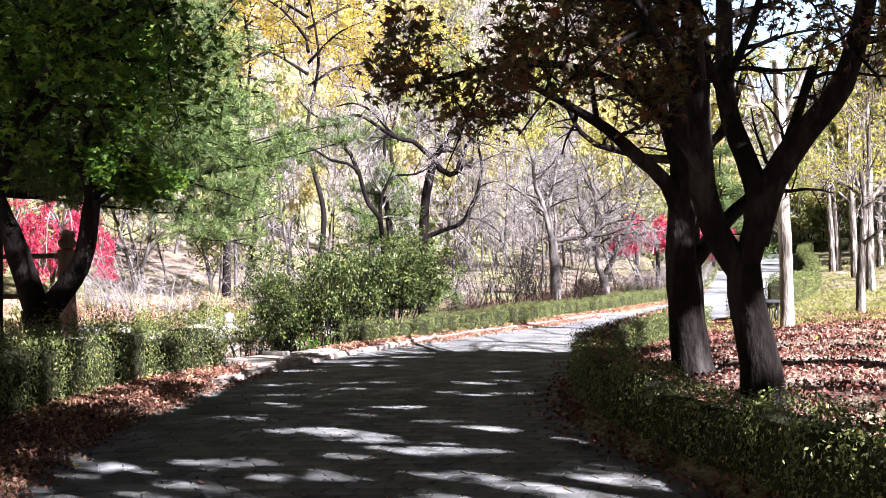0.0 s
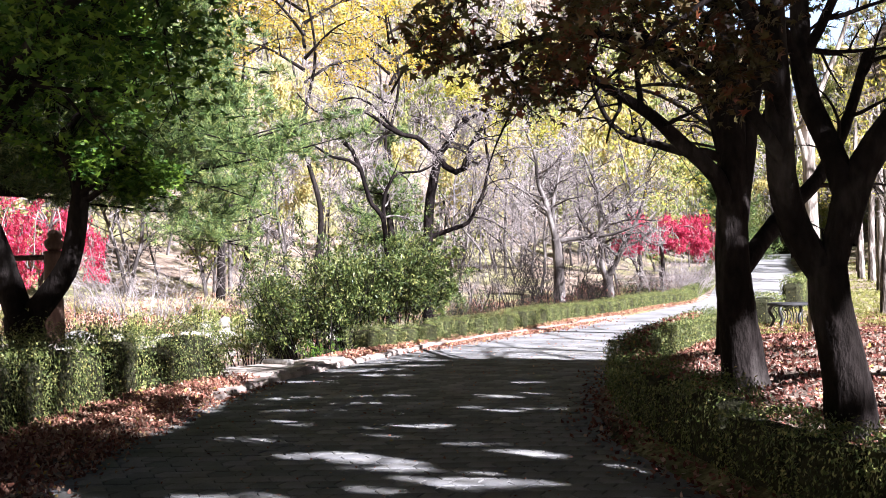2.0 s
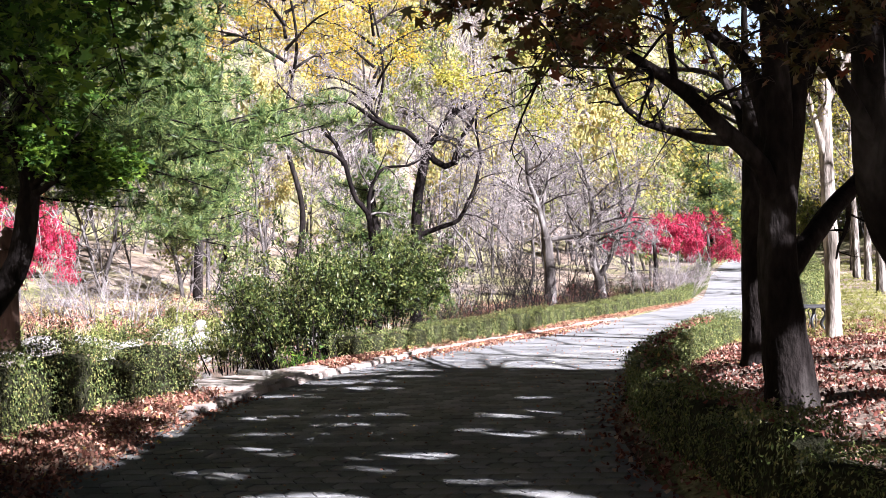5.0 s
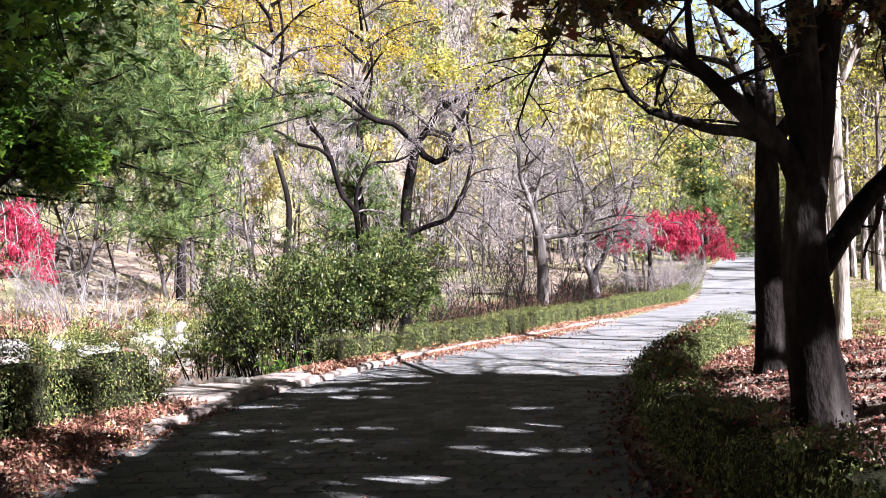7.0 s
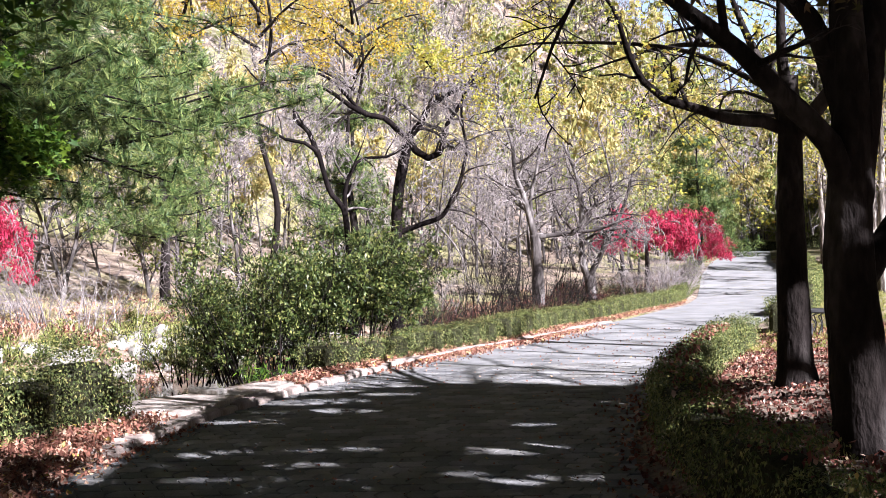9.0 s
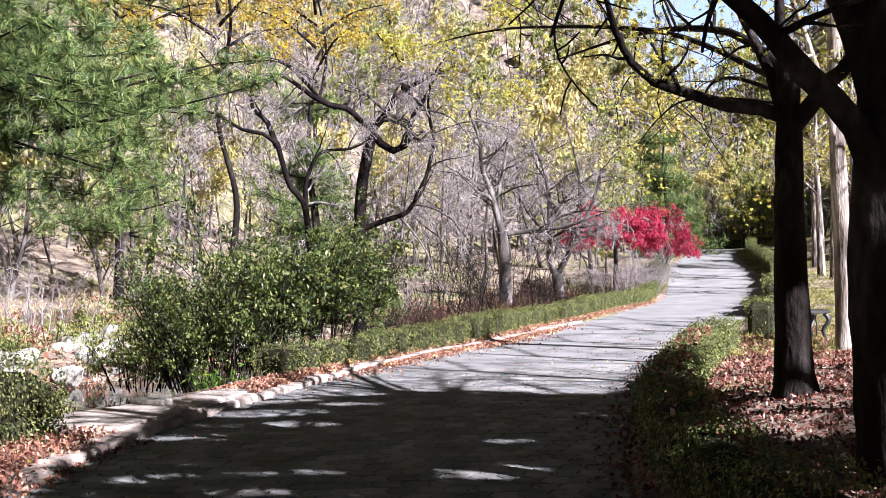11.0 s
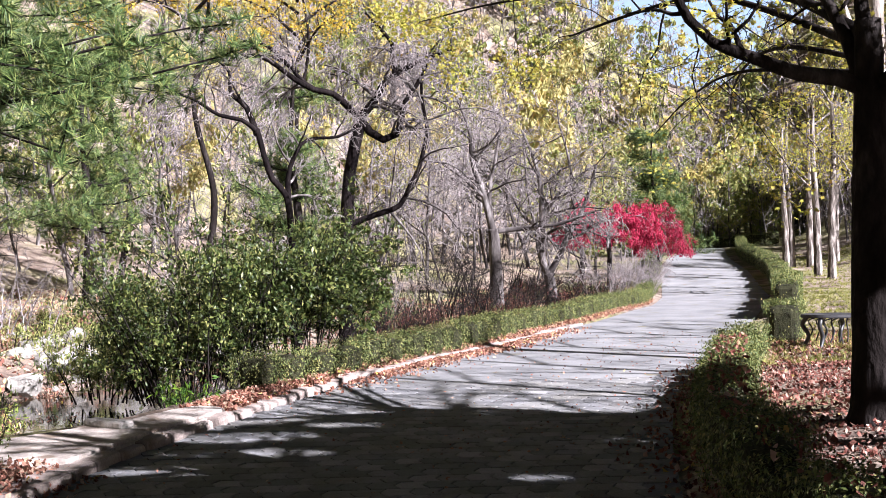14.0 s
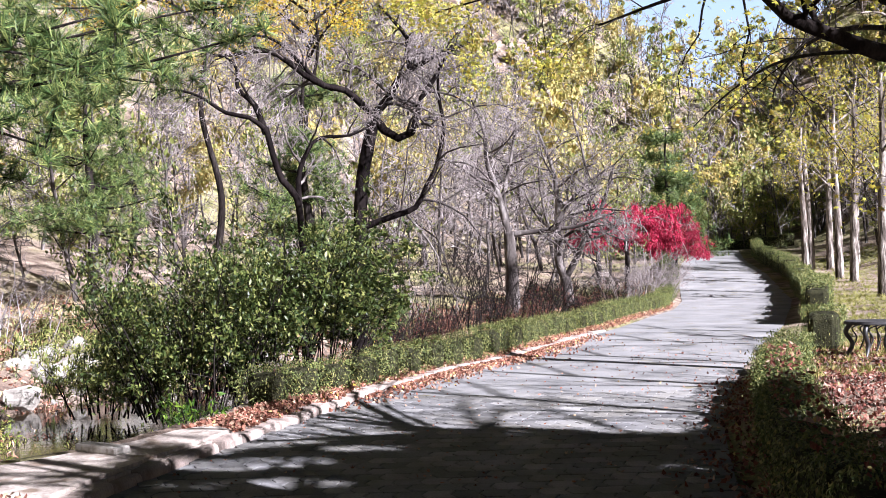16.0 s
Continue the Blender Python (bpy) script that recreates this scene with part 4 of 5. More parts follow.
for k in range(90):
    x, y = wrng.uniform(18, 60), wrng.uniform(108, 146)
    plant(wrng.choice((HIGH[0], HIGH[1], HIGH[2], HIGH[3], HIGH[4])), x, y, 0.2, wrng.uniform(0.8, 1.2))
for k in range(16):
    x, y = wrng.uniform(19, 33), wrng.uniform(97, 108)
    plant(wrng.choice((NEAR[3], FAR[3])), x, y, 0.6, wrng.uniform(0.45, 0.8))
join_forest()
for model in NEAR + FAR + HIGH:
    for o in (*model.children, model):
        bpy.data.objects.remove(o)

# bright hazy sky low over the hills ahead
def far_sky():
    m, nodes, links, p = material("horizon_sky", 1.0, 0.0)
    h = nodes.new("ShaderNodeTexCoord")
    z = nodes.new("ShaderNodeSeparateXYZ")
    links.new(h.outputs["Generated"], z.inputs[0])
    r = ramp(nodes, [(0.0, (0.8, 0.88, 0.97)), (1.0, (0.5, 0.7, 0.98))])
    links.new(z.outputs["Z"], r.inputs["Fac"])
    links.new(r.outputs["Color"], p.inputs["Emission Color"])
    p.inputs["Base Color"].default_value = (0, 0, 0, 1)
    p.inputs["Emission Strength"].default_value = 0.3
    acc, n = Acc(), 48
    for k in range(n + 1):
        a = radians(-60 + 120 * k / n)
        for up in (-20, 115):
            acc.v.append((450 * math.sin(a), 450 * math.cos(a), up))
    for k in range(n):
        acc.f.append((2 * k, 2 * k + 2, 2 * k + 3, 2 * k + 1))
    tagged(new("backdrop", acc.mesh("backdrop", m)), "pale blue hazy sky above the hills", "sky", kind="structure")


far_sky()

# unseen tall lawn trees behind and beside the start, added to shade the path
for k, (x, y, h, lo, n) in enumerate(((6.5, 0.4, 9.5, 4.6, 11000), (6.4, 3.4, 9.0, 4.4, 11000), (6.7, 6.4, 8.2, 4.2, 11000), (6.6, 8.9, 7.4, 4.0, 11000), (7.0, 11.4, 6.8, 4.0, 11000), (9.3, 2.2, 9.0, 4.0, 9000), (9.5, 6.4, 9.0, 4.0, 9000), (9.6, 10.2, 8.0, 4.4, 9000),
                                     (4.4, 2.2, 14.5, 9.0, 10000), (5.4, 4.6, 14.5, 9.0, 11000), (4.9, 0.6, 12.0, 7.0, 9000), (9.5, -3.0, 11.0, 4.5, 7000), (7.6, 1.2, 16.0, 9.5, 11000), (6.9, 3.6, 16.5, 10.0, 11000), (3.4, 4.2, 11.5, 7.4, 9000))):
    z = land_at(x, y)
    limbs = []
    for j in range(9):
        q = 2.4 * j + k
        zz = lo + (h - lo) * j / 10
        limbs.append(([(x, y, z + zz), (x + 1.4 * math.cos(q), y + 1.4 * math.sin(q), z + zz + 0.7), (x + 2.7 * math.cos(q), y + 2.7 * math.sin(q), z + zz + 1.1)], 0.07, 0.015))
    shaped_tree("shade_tree", "unseen tall leafy tree added on the lawn to shade the path", (x, y, z), ([(x, y, z - 0.1), (x + 0.1, y, z + h * 0.5), (x, y, z + h)], 0.2, 0.05), limbs,
                M["bark"], 200 + k, M["maple_dark"], n, 0.19, (8, 8), 1, group="shade trees", template=OVAL, jitter=0.3, keep=shade_map, gaps=shade_map)

# unseen slim bare trees at the lawn's far side, added for thin shadow lines
for k, (x, y) in enumerate(((8.7, 14.1), (10.0, 16.3), (10.9, 19.4), (12.4, 22.6), (13.5, 26.0))):
    z = land_at(x, y)
    limbs = [([(x, y, z + q), (x + math.cos(q * 2.1), y + math.sin(q * 2.1), z + q + 0.9), (x + 1.9 * math.cos(q * 2.1 + 0.3), y + 1.9 * math.sin(q * 2.1 + 0.3), z + q + 1.7)], 0.045, 0.012) for q in (2.8, 3.7, 4.6, 5.5, 6.3)]
    shaped_tree("lawn_tree", "unseen slim bare tree added at the lawn edge for thin road shadows", (x, y, z), ([(x, y, z - 0.1), (x + 0.1, y, z + 4), (x, y, z + 8)], 0.13, 0.04), limbs, M["bark_grey"], 400 + k, kids=(6, 5), levels=1, group="lawn trees", thin=0.008)

# pale trunks on the grass slope
prng = random.Random(9)
for x, y, h, lean in ((19.56, 62, 7, -0.1), (20.0, 62.4, 7.5, -0.15), (20.7, 61.8, 8, 0.0), (18.8, 56, 8, -0.1), (18.6, 54, 8, 0.1), (15.8, 45, 7.5, 0.05), (9.5, 27.3, 3.4, 0.1), (22.5, 63, 8, 0.1), (24.0, 60, 8, 0.0), (17.6, 47.5, 7.5, -0.1)):
    z = land_at(x, y)
    top = [(x + lean * 0.4, y, z + h * 0.35), (x + lean * 1.6, y, z + h * 0.7), (x + lean, y, z + h)]
    boughs = []
    for k in range(7):
        q, f = prng.uniform(0, 6.28), prng.uniform(0.45, 0.95)
        ln = h * prng.uniform(0.16, 0.32)
        p = Vector((x + lean * f, y, z + h * f))
        boughs.append(([p[:], (p + Vector((math.cos(q) * ln * 0.5, math.sin(q) * ln * 0.5, ln * 0.35)))[:], (p + Vector((math.cos(q) * ln, math.sin(q) * ln, ln * prng.uniform(0.4, 1.0))))[:]], 0.045, 0.012))
    shaped_tree("slope_tree", "slender pale-trunked tree on the grass slope", (x, y, z), ([(x, y, z - 0.1), *top], 0.2 if h > 5 else 0.12, 0.06), boughs,
                M["bark_lit"], int(x * 10), M["maple_yellow"], 700 if h > 5 else 0, 0.15, (5, 6), 1, M["twig"], group="trees on the slope", thin=0.007, template=OVAL, jitter=0.5)


# ---- hedges ----
def hedge_model(length, width, height, seed, leaves, leaf=0.035, ragged=0.016, soft=0.1, ends=0.2):
    rng = random.Random(seed)
    rn = np.random.RandomState(seed)
    # solid dark box behind the leaves, standing in for the shaded inside
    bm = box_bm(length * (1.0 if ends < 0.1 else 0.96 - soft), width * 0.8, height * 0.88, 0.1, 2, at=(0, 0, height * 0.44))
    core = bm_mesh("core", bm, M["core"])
    pl, nm = [], []
    for _ in range(leaves):
        f = rng.random()
        u, v = rng.uniform(-0.5, 0.5), rng.random()
        dip = 0.05 * math.sin(9 * u + seed) * rng.random() + abs(rng.gauss(0, ragged))
        trim = 1 - soft * abs(2 * u) ** 2.4
        if f < 0.31:
            w = rng.random() - 0.5
            p, n = (u * length, w * width * trim, height * trim * (1 - 0.5 * soft * abs(2 * w) ** 3) + dip), (0, w, 1)
        elif f < 1 - ends:
            s = rng.choice((-1, 1))
            p, n = (u * length, s * (width * trim * (0.5 - 0.06 * (1 - v)) + dip), 0.04 + v * height * trim), (0, s, 0.4)
        else:
            s = rng.choice((-1, 1))
            p, n = (s * (length * 0.5 + dip), (rng.random() - 0.5) * width, 0.04 + v * height * (1 - soft)), (s, 0, 0.4)
        pl.append(p)
        nm.append(n)
    me = scatter(OVAL, pl, rn.uniform(0.7, 1.3, leaves) * leaf, rn, M["hedge"], "foliage", 0.9, nm)
    return core, me


def hedge_row(points, width, height, unit, label, seed, leaves, leaf, gap=0.0, ragged=0.016, soft=0.1):
    """Clipped shrubs planted in a row along a line."""
    rng = random.Random(seed)
    meshes = [hedge_model(unit, width, height, seed + k, leaves, leaf, ragged, soft, 0.2 if soft > 0.15 else 0.05) for k in range(4)]
    line = smooth_line([(x, y, 0) for x, y in points], 0.05)
    at = 0.0
    nxt = unit * 0.5
    for i in range(len(line) - 1):
        d = line[i + 1] - line[i]
        at += d.length
        if at >= nxt:
            p = line[i]
            s = rng.uniform(0.92, 1.06)
            core, me = rng.choice(meshes)
            h = thing("hedge", (p.x, p.y, land_at(p.x, p.y) - 0.03), label, "hedge", label)
            h.rotation_euler = (0, 0, math.atan2(d.y, d.x) + rng.uniform(-0.05, 0.05))
            h.scale = (s, rng.uniform(0.9, 1.1), rng.uniform(0.84, 1.12))
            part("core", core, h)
            part("foliage", me, h)
            nxt += unit * s + (gap if rng.random() < 0.4 else 0.4 * gap)


hedge_row([(-3.5, -3), (-3.75, 2), (-4.1, 6), (-4.35, 9), (-4.45, 12), (-4.2, 14.2), (-3.7, 15.6)], 0.6, 0.72, 0.8, "clipped box hedge behind leaf litter beside the path", 71, 3600, 0.034, 0.0, 0.1, 0.16)
hedge_row([(-2.15, 20.7), (-1.92, 21.1), (-1.22, 22.4), (-0.27, 24.6), (0.78, 26.5), (2.2, 30), (4.02, 34), (5.85, 38.5), (7.4, 42), (8.95, 47), (10.4, 52)], 0.48, 0.45, 0.6, "low clipped box hedge along the kerb", 72, 1650, 0.031, 0.16, 0.045, 0.32)
hedge_row([(10.4, 52), (12.4, 60), (15.5, 72.5), (22.0, 92)], 0.6, 0.55, 1.0, "clipped hedge beside the rising path", 73, 800, 0.055)
hedge_row([(3.2, 2.5), (2.6, 5.0), (2.25, 6.6), (1.92, 8.0), (1.66, 9.4), (1.56, 10.8), (1.6, 12.6), (1.88, 14.6), (2.33, 16.4), (3.03, 18.6), (3.93, 21.2), (4.63, 22.8), (5.0, 23.75)], 0.42, 0.5, 0.8, "clipped box hedge round the tree lawn", 74, 2200, 0.031, 0.0, 0.045)
hedge_row([(6.3, 26.0), (6.75, 27.1), (7.0, 27.8)], 0.62, 0.66, 0.75, "short clipped hedge beside the opening to the lawn", 77, 1500, 0.036, 0.0, 0.03)
hedge_row([(9.05, 33.5), (9.3, 34.0), (10.7, 37.6), (12.0, 41.2), (13.85, 46.8), (16.5, 55), (18.4, 62), (21.6, 75), (27, 92)], 0.6, 0.92, 1.0, "clipped hedge at the foot of the grass slope", 75, 1100, 0.05, 0.0, 0.03)
hedge_row([(21.0, 96), (26, 97), (31, 96)], 0.8, 1.0, 1.2, "dark hedge closing the view at the bend", 76, 700, 0.08)


# ---- the stream side ----
def kerb_stones():
    rng = random.Random(81)
    bm = box_bm(1.0, 0.26, 0.2, 0.04, 2)
    me = bm_mesh("kerb_stone", bm, M["kerb"])
    line = smooth_line([(float(left_x(y)) - 0.13, y, 0) for y in np.arange(14.0, 34, 1.0)], 0.05)
    root = new("kerb")
    tagged(root, "low rounded kerb of pinkish concrete blocks", "kerb", kind="structure")
    at, nxt = 0.0, 0.2
    for i in range(len(line) - 1):
        d = line[i + 1] - line[i]
        at += d.length
        if at >= nxt:
            ln = rng.uniform(0.34, 0.5)
            k = new("kerb_stone", me)
            k.parent = root
            k.location = (line[i].x, line[i].y, -0.025 - 0.035 * min(1.0, max(0.0, (line[i].y - 20) / 4)) + rng.uniform(-0.02, 0.015))
            k.rotation_euler = (rng.uniform(-0.1, 0.1), rng.uniform(-0.05, 0.05), math.atan2(d.y, d.x) + rng.uniform(-0.04, 0.04))
            k.scale = (ln - 0.015, rng.uniform(0.9, 1.1), 1)
            nxt += ln
    return root


kerb_stones()


def concrete_apron():
    bm = bmesh.new()
    prof = [(-2.75, 15.9), (-2.35, 17.4), (-1.95, 18.7), (-2.2, 19.1), (-2.5, 18.75), (-2.78, 18.1), (-3.15, 17.6), (-3.55, 17.1), (-3.95, 16.7), (-3.9, 15.9)]
    lo = [bm.verts.new((x - 0.12, y, -0.25)) for x, y in prof]
    hi = [bm.verts.new((x - 0.12, y, 0.115)) for x, y in prof]
    bm.faces.new(hi)
    n = len(prof)
    for i in range(n):
        bm.faces.new((lo[i], lo[(i + 1) % n], hi[(i + 1) % n], hi[i]))
    bmesh.ops.recalc_face_normals(bm, faces=bm.faces)
    bmesh.ops.bevel(bm, geom=list(bm.edges), offset=0.03, segments=2, affect="EDGES")
    return tagged(new("concrete_apron", bm_mesh("concrete_apron", bm, M["slab"])), "worn pale concrete apron above the stream", "slab", kind="structure")


concrete_apron()
acc = Acc()
acc.add([(-14, 14, -0.58), (-1.0, 14, -0.58), (3, 36, -0.58), (-12, 36, -0.58)], [(0, 1, 2, 3)])
tagged(new("water", acc.mesh("water", M["water"])), "still brown stream water below the bank", "water", kind="structure")


def stone_mesh(seed):
    rng = random.Random(seed)
    bm = bmesh.new()
    bmesh.ops.create_icosphere(bm, subdivisions=2, radius=0.5)
    off = Vector((rng.random() * 9, rng.random() * 9, rng.random() * 9))
    for v in bm.verts:
        v.co *= 1 + 0.45 * noise.noise(v.co * 1.8 + off)
        v.co.z *= 0.65
    return bm_mesh("stone", bm, M["stone"])


STONES = [stone_mesh(s) for s in range(5)]
srng = random.Random(85)
for k in range(110):
    y = srng.uniform(21, 34)
    x = float(left_x(y)) - srng.uniform(6.9, 9.2)
    s = 0.16 + 0.62 * srng.random() ** 2
    st = new("stone", srng.choice(STONES))
    st.matrix_world = pose(x, y, land_at(x, y) + 0.1 * s, 0, 0, srng.uniform(0, 360)) @ Matrix.Diagonal((s * srng.uniform(0.8, 1.5), s, s, 1))
    tagged(st, "pale rounded stone on the stream bank", "stone", "stones along the stream")


for bx, by, bs, tall in ((-6.35, 28.9, 0.42, 1.7), (-5.3, 29.6, 0.3, 0.8), (-5.8, 29.5, 0.34, 0.8), (-7.0, 29.3, 0.34, 0.7), (-7.6, 29.6, 0.4, 0.8), (-8.2, 29.7, 0.3, 0.8), (-4.8, 29.7, 0.26, 0.9)):
    st = new("boulder", STONES[int(bx * -10) % 5])
    st.matrix_world = pose(bx, by, land_at(bx, by) + 0.14 * bs * tall, 0, 0, bx * 77) @ Matrix.Diagonal((bs * 1.2, bs, bs * tall, 1))
    tagged(st, "pale boulder at the edge of the stream", "stone", "boulders by the water")
bm = box_bm(0.5, 0.16, 0.07, 0.02, 2)
fallen = new("stone_slab", bm_mesh("stone_slab", bm, M["stone"]))
fallen.matrix_world = pose(-2.98, 17.6, 0.145, 0, 0, -35)
tagged(fallen, "pale stone slab lying on the concrete apron", "stone")


def carved_post(at, height, label):
    root = thing("bridge_post", at, label, "post", "bridge posts")
    acc = Acc()
    prof = [(0.17, -0.2), (0.17, 0.3), (0.15, 0.8), (0.145, height - 0.42), (0.165, height - 0.36), (0.13, height - 0.34)]
    tube(acc, [Vector((0, 0, z)) for r, z in prof], [r for r, z in prof], 14)
    part("shaft", acc.mesh("shaft", M["wood"]), root)
    acc = Acc()
    prof = [(0.09, height - 0.35), (0.14, height - 0.28), (0.15, height - 0.2), (0.1, height - 0.13), (0.12, height - 0.08), (0.08, height)]
    tube(acc, [Vector((0.01 * i, 0, z)) for i, (r, z) in enumerate(prof)], [r for r, z in prof], 12, 0.1, random.Random(3))
    part("carved_top", acc.mesh("carved_top", M["wood"]), root, "rounded carved finial")
    return root


carved_post((-7.0, 19.3, 0.35), 1.9, "reddish-brown carved wooden bridge post")
carved_post((-8.9, 19.0, 0.35), 1.9, "reddish-brown carved wooden bridge post")
rail = thing("bridge_rail", (-7.95, 19.15, 0.35), "two dark wooden rails between bridge posts", "railing")
for z in (0.75, 1.45):
    acc = Acc()
    tube(acc, [Vector((-0.85, -0.13, z)), Vector((0.85, 0.13, z))], [0.045, 0.045], 8)
    part("rail", acc.mesh("rail", M["wood"]), rail)
bm = box_bm(3.6, 1.7, 0.16, 0.02)
deck = new("bridge_deck", bm_mesh("bridge_deck", bm, M["slab"]))
deck.matrix_world = pose(-7.9, 18.1, 0.32, 0, 0, 8)
tagged(deck, "pale concrete deck of a small footbridge", "bridge")


# ---- the table on the lawn ----
def garden_table(at, turn):
    root = thing("garden_table", at, "dark cast-iron garden table in the fallen leaves", "table")
    root.rotation_euler = (0, 0, radians(turn))
    bm = bmesh.new()
    bmesh.ops.create_cone(bm, cap_ends=True, segments=28, radius1=0.5, radius2=0.5, depth=0.05)
    bmesh.ops.bevel(bm, geom=list(bm.edges), offset=0.012, segments=2, affect="EDGES")
    bmesh.ops.transform(bm, matrix=Matrix.Translation((0, 0, 0.53)) @ Matrix.Diagonal((1.0, 0.75, 1, 1)), verts=bm.verts)
    part("tabletop", bm_mesh("tabletop", bm, M["table_top"]), root)
    for sx, sy in ((-1, -1), (1, -1), (1, 1), (-1, 1)):
        acc = Acc()
        line = smooth_line([(sx * 0.3, sy * 0.2, 0.51), (sx * 0.36, sy * 0.25, 0.38), (sx * 0.28, sy * 0.2, 0.2), (sx * 0.37, sy * 0.26, 0.0)], 0.05)
        tube(acc, line, tapered(line, 0.04, 0.03), 8)
        part("leg", acc.mesh("leg", M["iron"]), root)
    for s in (-1, 1):
        acc = Acc()
        for k in range(4):
            a = k / 4
            line = smooth_line([(-0.3 + 0.6 * a, s * 0.21, 0.12), (-0.2 + 0.6 * a * 0.8, s * 0.21, 0.3), (-0.28 + 0.55 * a, s * 0.21, 0.44), (-0.1 + 0.35 * a, s * 0.21, 0.5)], 0.05)
            tube(acc, line, tapered(line, 0.012, 0.012), 6)
        part("scrollwork", acc.mesh("scrollwork", M["iron"]), root)
    return root


garden_table((6.6, 24.7, land_at(6.6, 24.7) - 0.01), 10)


# ---- shrubs ----
def leafy_shrub(at, wide, high, seed, stems, leaves, label, size=0.095, mat="shrub", template=SLIM, low=0.25):
    rng = random.Random(seed)
    root = thing("shrub", at, label, "shrub")
    wood, tips = Acc(), []
    for k in range(stems):
        a = rng.uniform(0, 2 * math.pi)
        r = wide * 0.3 * math.sqrt(rng.random())
        out = Vector((math.cos(a), math.sin(a), 0))
        h = high * rng.uniform(0.6, 1.0)
        lean = rng.uniform(0.1, 0.5)
        pts, rr = limb(wood, out * r + Vector((0, 0, -0.1)), out * lean + Vector((0, 0, 1)), h, 0.014, rng, 0.09, out * 0.03, 8, 4, 0.005)
        ramify(wood, wood, pts, rr, rng, 1, tips, 0.9, 0.4, (6, 3), (0, 0, -0.02), 0.2, low, high * 0.3, 0.0035, True)
    part("stemwork", wood.mesh("stemwork", M["bark"]), root)
    rn = np.random.RandomState(seed)
    pl = spray(tips, leaves, rng, 0.16)
    part("foliage", scatter(template, pl, rn.uniform(0.6, 1.3, leaves) * size, rn, M[mat], "foliage", 0.7), root)
    return root


leafy_shrub((-3.0, 22.3, -0.2), 2.2, 2.3, 91, 34, 16000, "tall dark-green leafy shrub with many thin stems beside the stream", 0.062, "shrub", OVAL, 0.22)
leafy_shrub((-2.2, 23.0, -0.1), 1.7, 2.9, 90, 20, 8000, "upright dark-green shrub with feathery leaves beside the stream", 0.07, template=OVAL, low=0.4)
leafy_shrub((-1.6, 23.4, 0.0), 1.7, 2.2, 92, 26, 6500, "leafy shrub with reddish bare stems behind the hedge", 0.1, "shrub", LOBED, 0.45)
leafy_shrub((-3.7, 23.6, -0.3), 1.4, 1.7, 89, 18, 4000, "leafy green shrub leaning over the stream", low=0.2)
leafy_shrub((-2.6, 19.75, -0.12), 0.45, 0.55, 93, 7, 420, "low bright green plant over the stream bank", 0.09, "maple_green")
leafy_shrub((-4.7, 24.5, -0.4), 1.9, 1.0, 94, 22, 3500, "low olive scrub on the stream bank", 0.09, "olive")
leafy_shrub((-3.2, 25.5, -0.2), 1.8, 2.2, 95, 24, 4000, "leafy olive shrub below the cherry", 0.09, "olive")

leafy_shrub((-3.78, 15.72, land_at(-3.78, 15.72) - 0.02), 0.75, 0.62, 97, 26, 3800, "ragged box shrub at the end of the hedge", 0.04, "hedge", OVAL, 0.08)
frng = random.Random(96)
for x, y, w, h in ((-6.2, 19.9, 1.2, 1.25), (-5.4, 20.6, 1.1, 1.1), (-6.9, 21.4, 1.4, 1.3), (-5.0, 18.9, 0.9, 0.8), (-5.9, 22.4, 1.3, 1.1), (-7.8, 22.6, 1.4, 1.2), (-5.3, 17.6, 0.8, 0.75)):
    leafy_shrub((x, y, land_at(x, y) - 0.03), w, h, 380 + int(-x * 10), 16, 1500, "feathery yellow-green bush behind the box hedge", 0.075, "lime", SLIM, 0.12)
for k in range(30):
    y = frng.uniform(22, 42)
    x = float(left_x(y)) - frng.uniform(8.2, 15)
    leafy_shrub((x, y, land_at(x, y) - 0.03), frng.uniform(0.8, 1.5), frng.uniform(0.4, 0.9), 300 + k, 9, 500, "low yellow-green weeds on the far bank", 0.1, frng.choice(("olive", "yellow", "olive", "maple_green")), SLIM, 0.1)


for k in range(16):
    y = frng.uniform(22.5, 32)
    x = float(left_x(y)) - frng.uniform(6.6, 8.6)
    leafy_shrub((x, y, land_at(x, y) - 0.05), frng.uniform(0.7, 1.3), frng.uniform(0.35, 0.75), 340 + k, 8, 420, "low green-brown weeds among the stones of the bank", 0.1, frng.choice(("olive", "shrub", "shrub", "litter")), SLIM, 0.1)
for k in range(7):
    y = frng.uniform(20.5, 24.0)
    x = float(left_x(y)) - frng.uniform(2.6, 5.2)
    leafy_shrub((x, y, -0.7), frng.uniform(0.5, 0.9), frng.uniform(0.3, 0.5), 370 + k, 7, 160, "thin brown weeds standing in the stream", 0.08, frng.choice(("olive", "litter")), SLIM, 0.1)


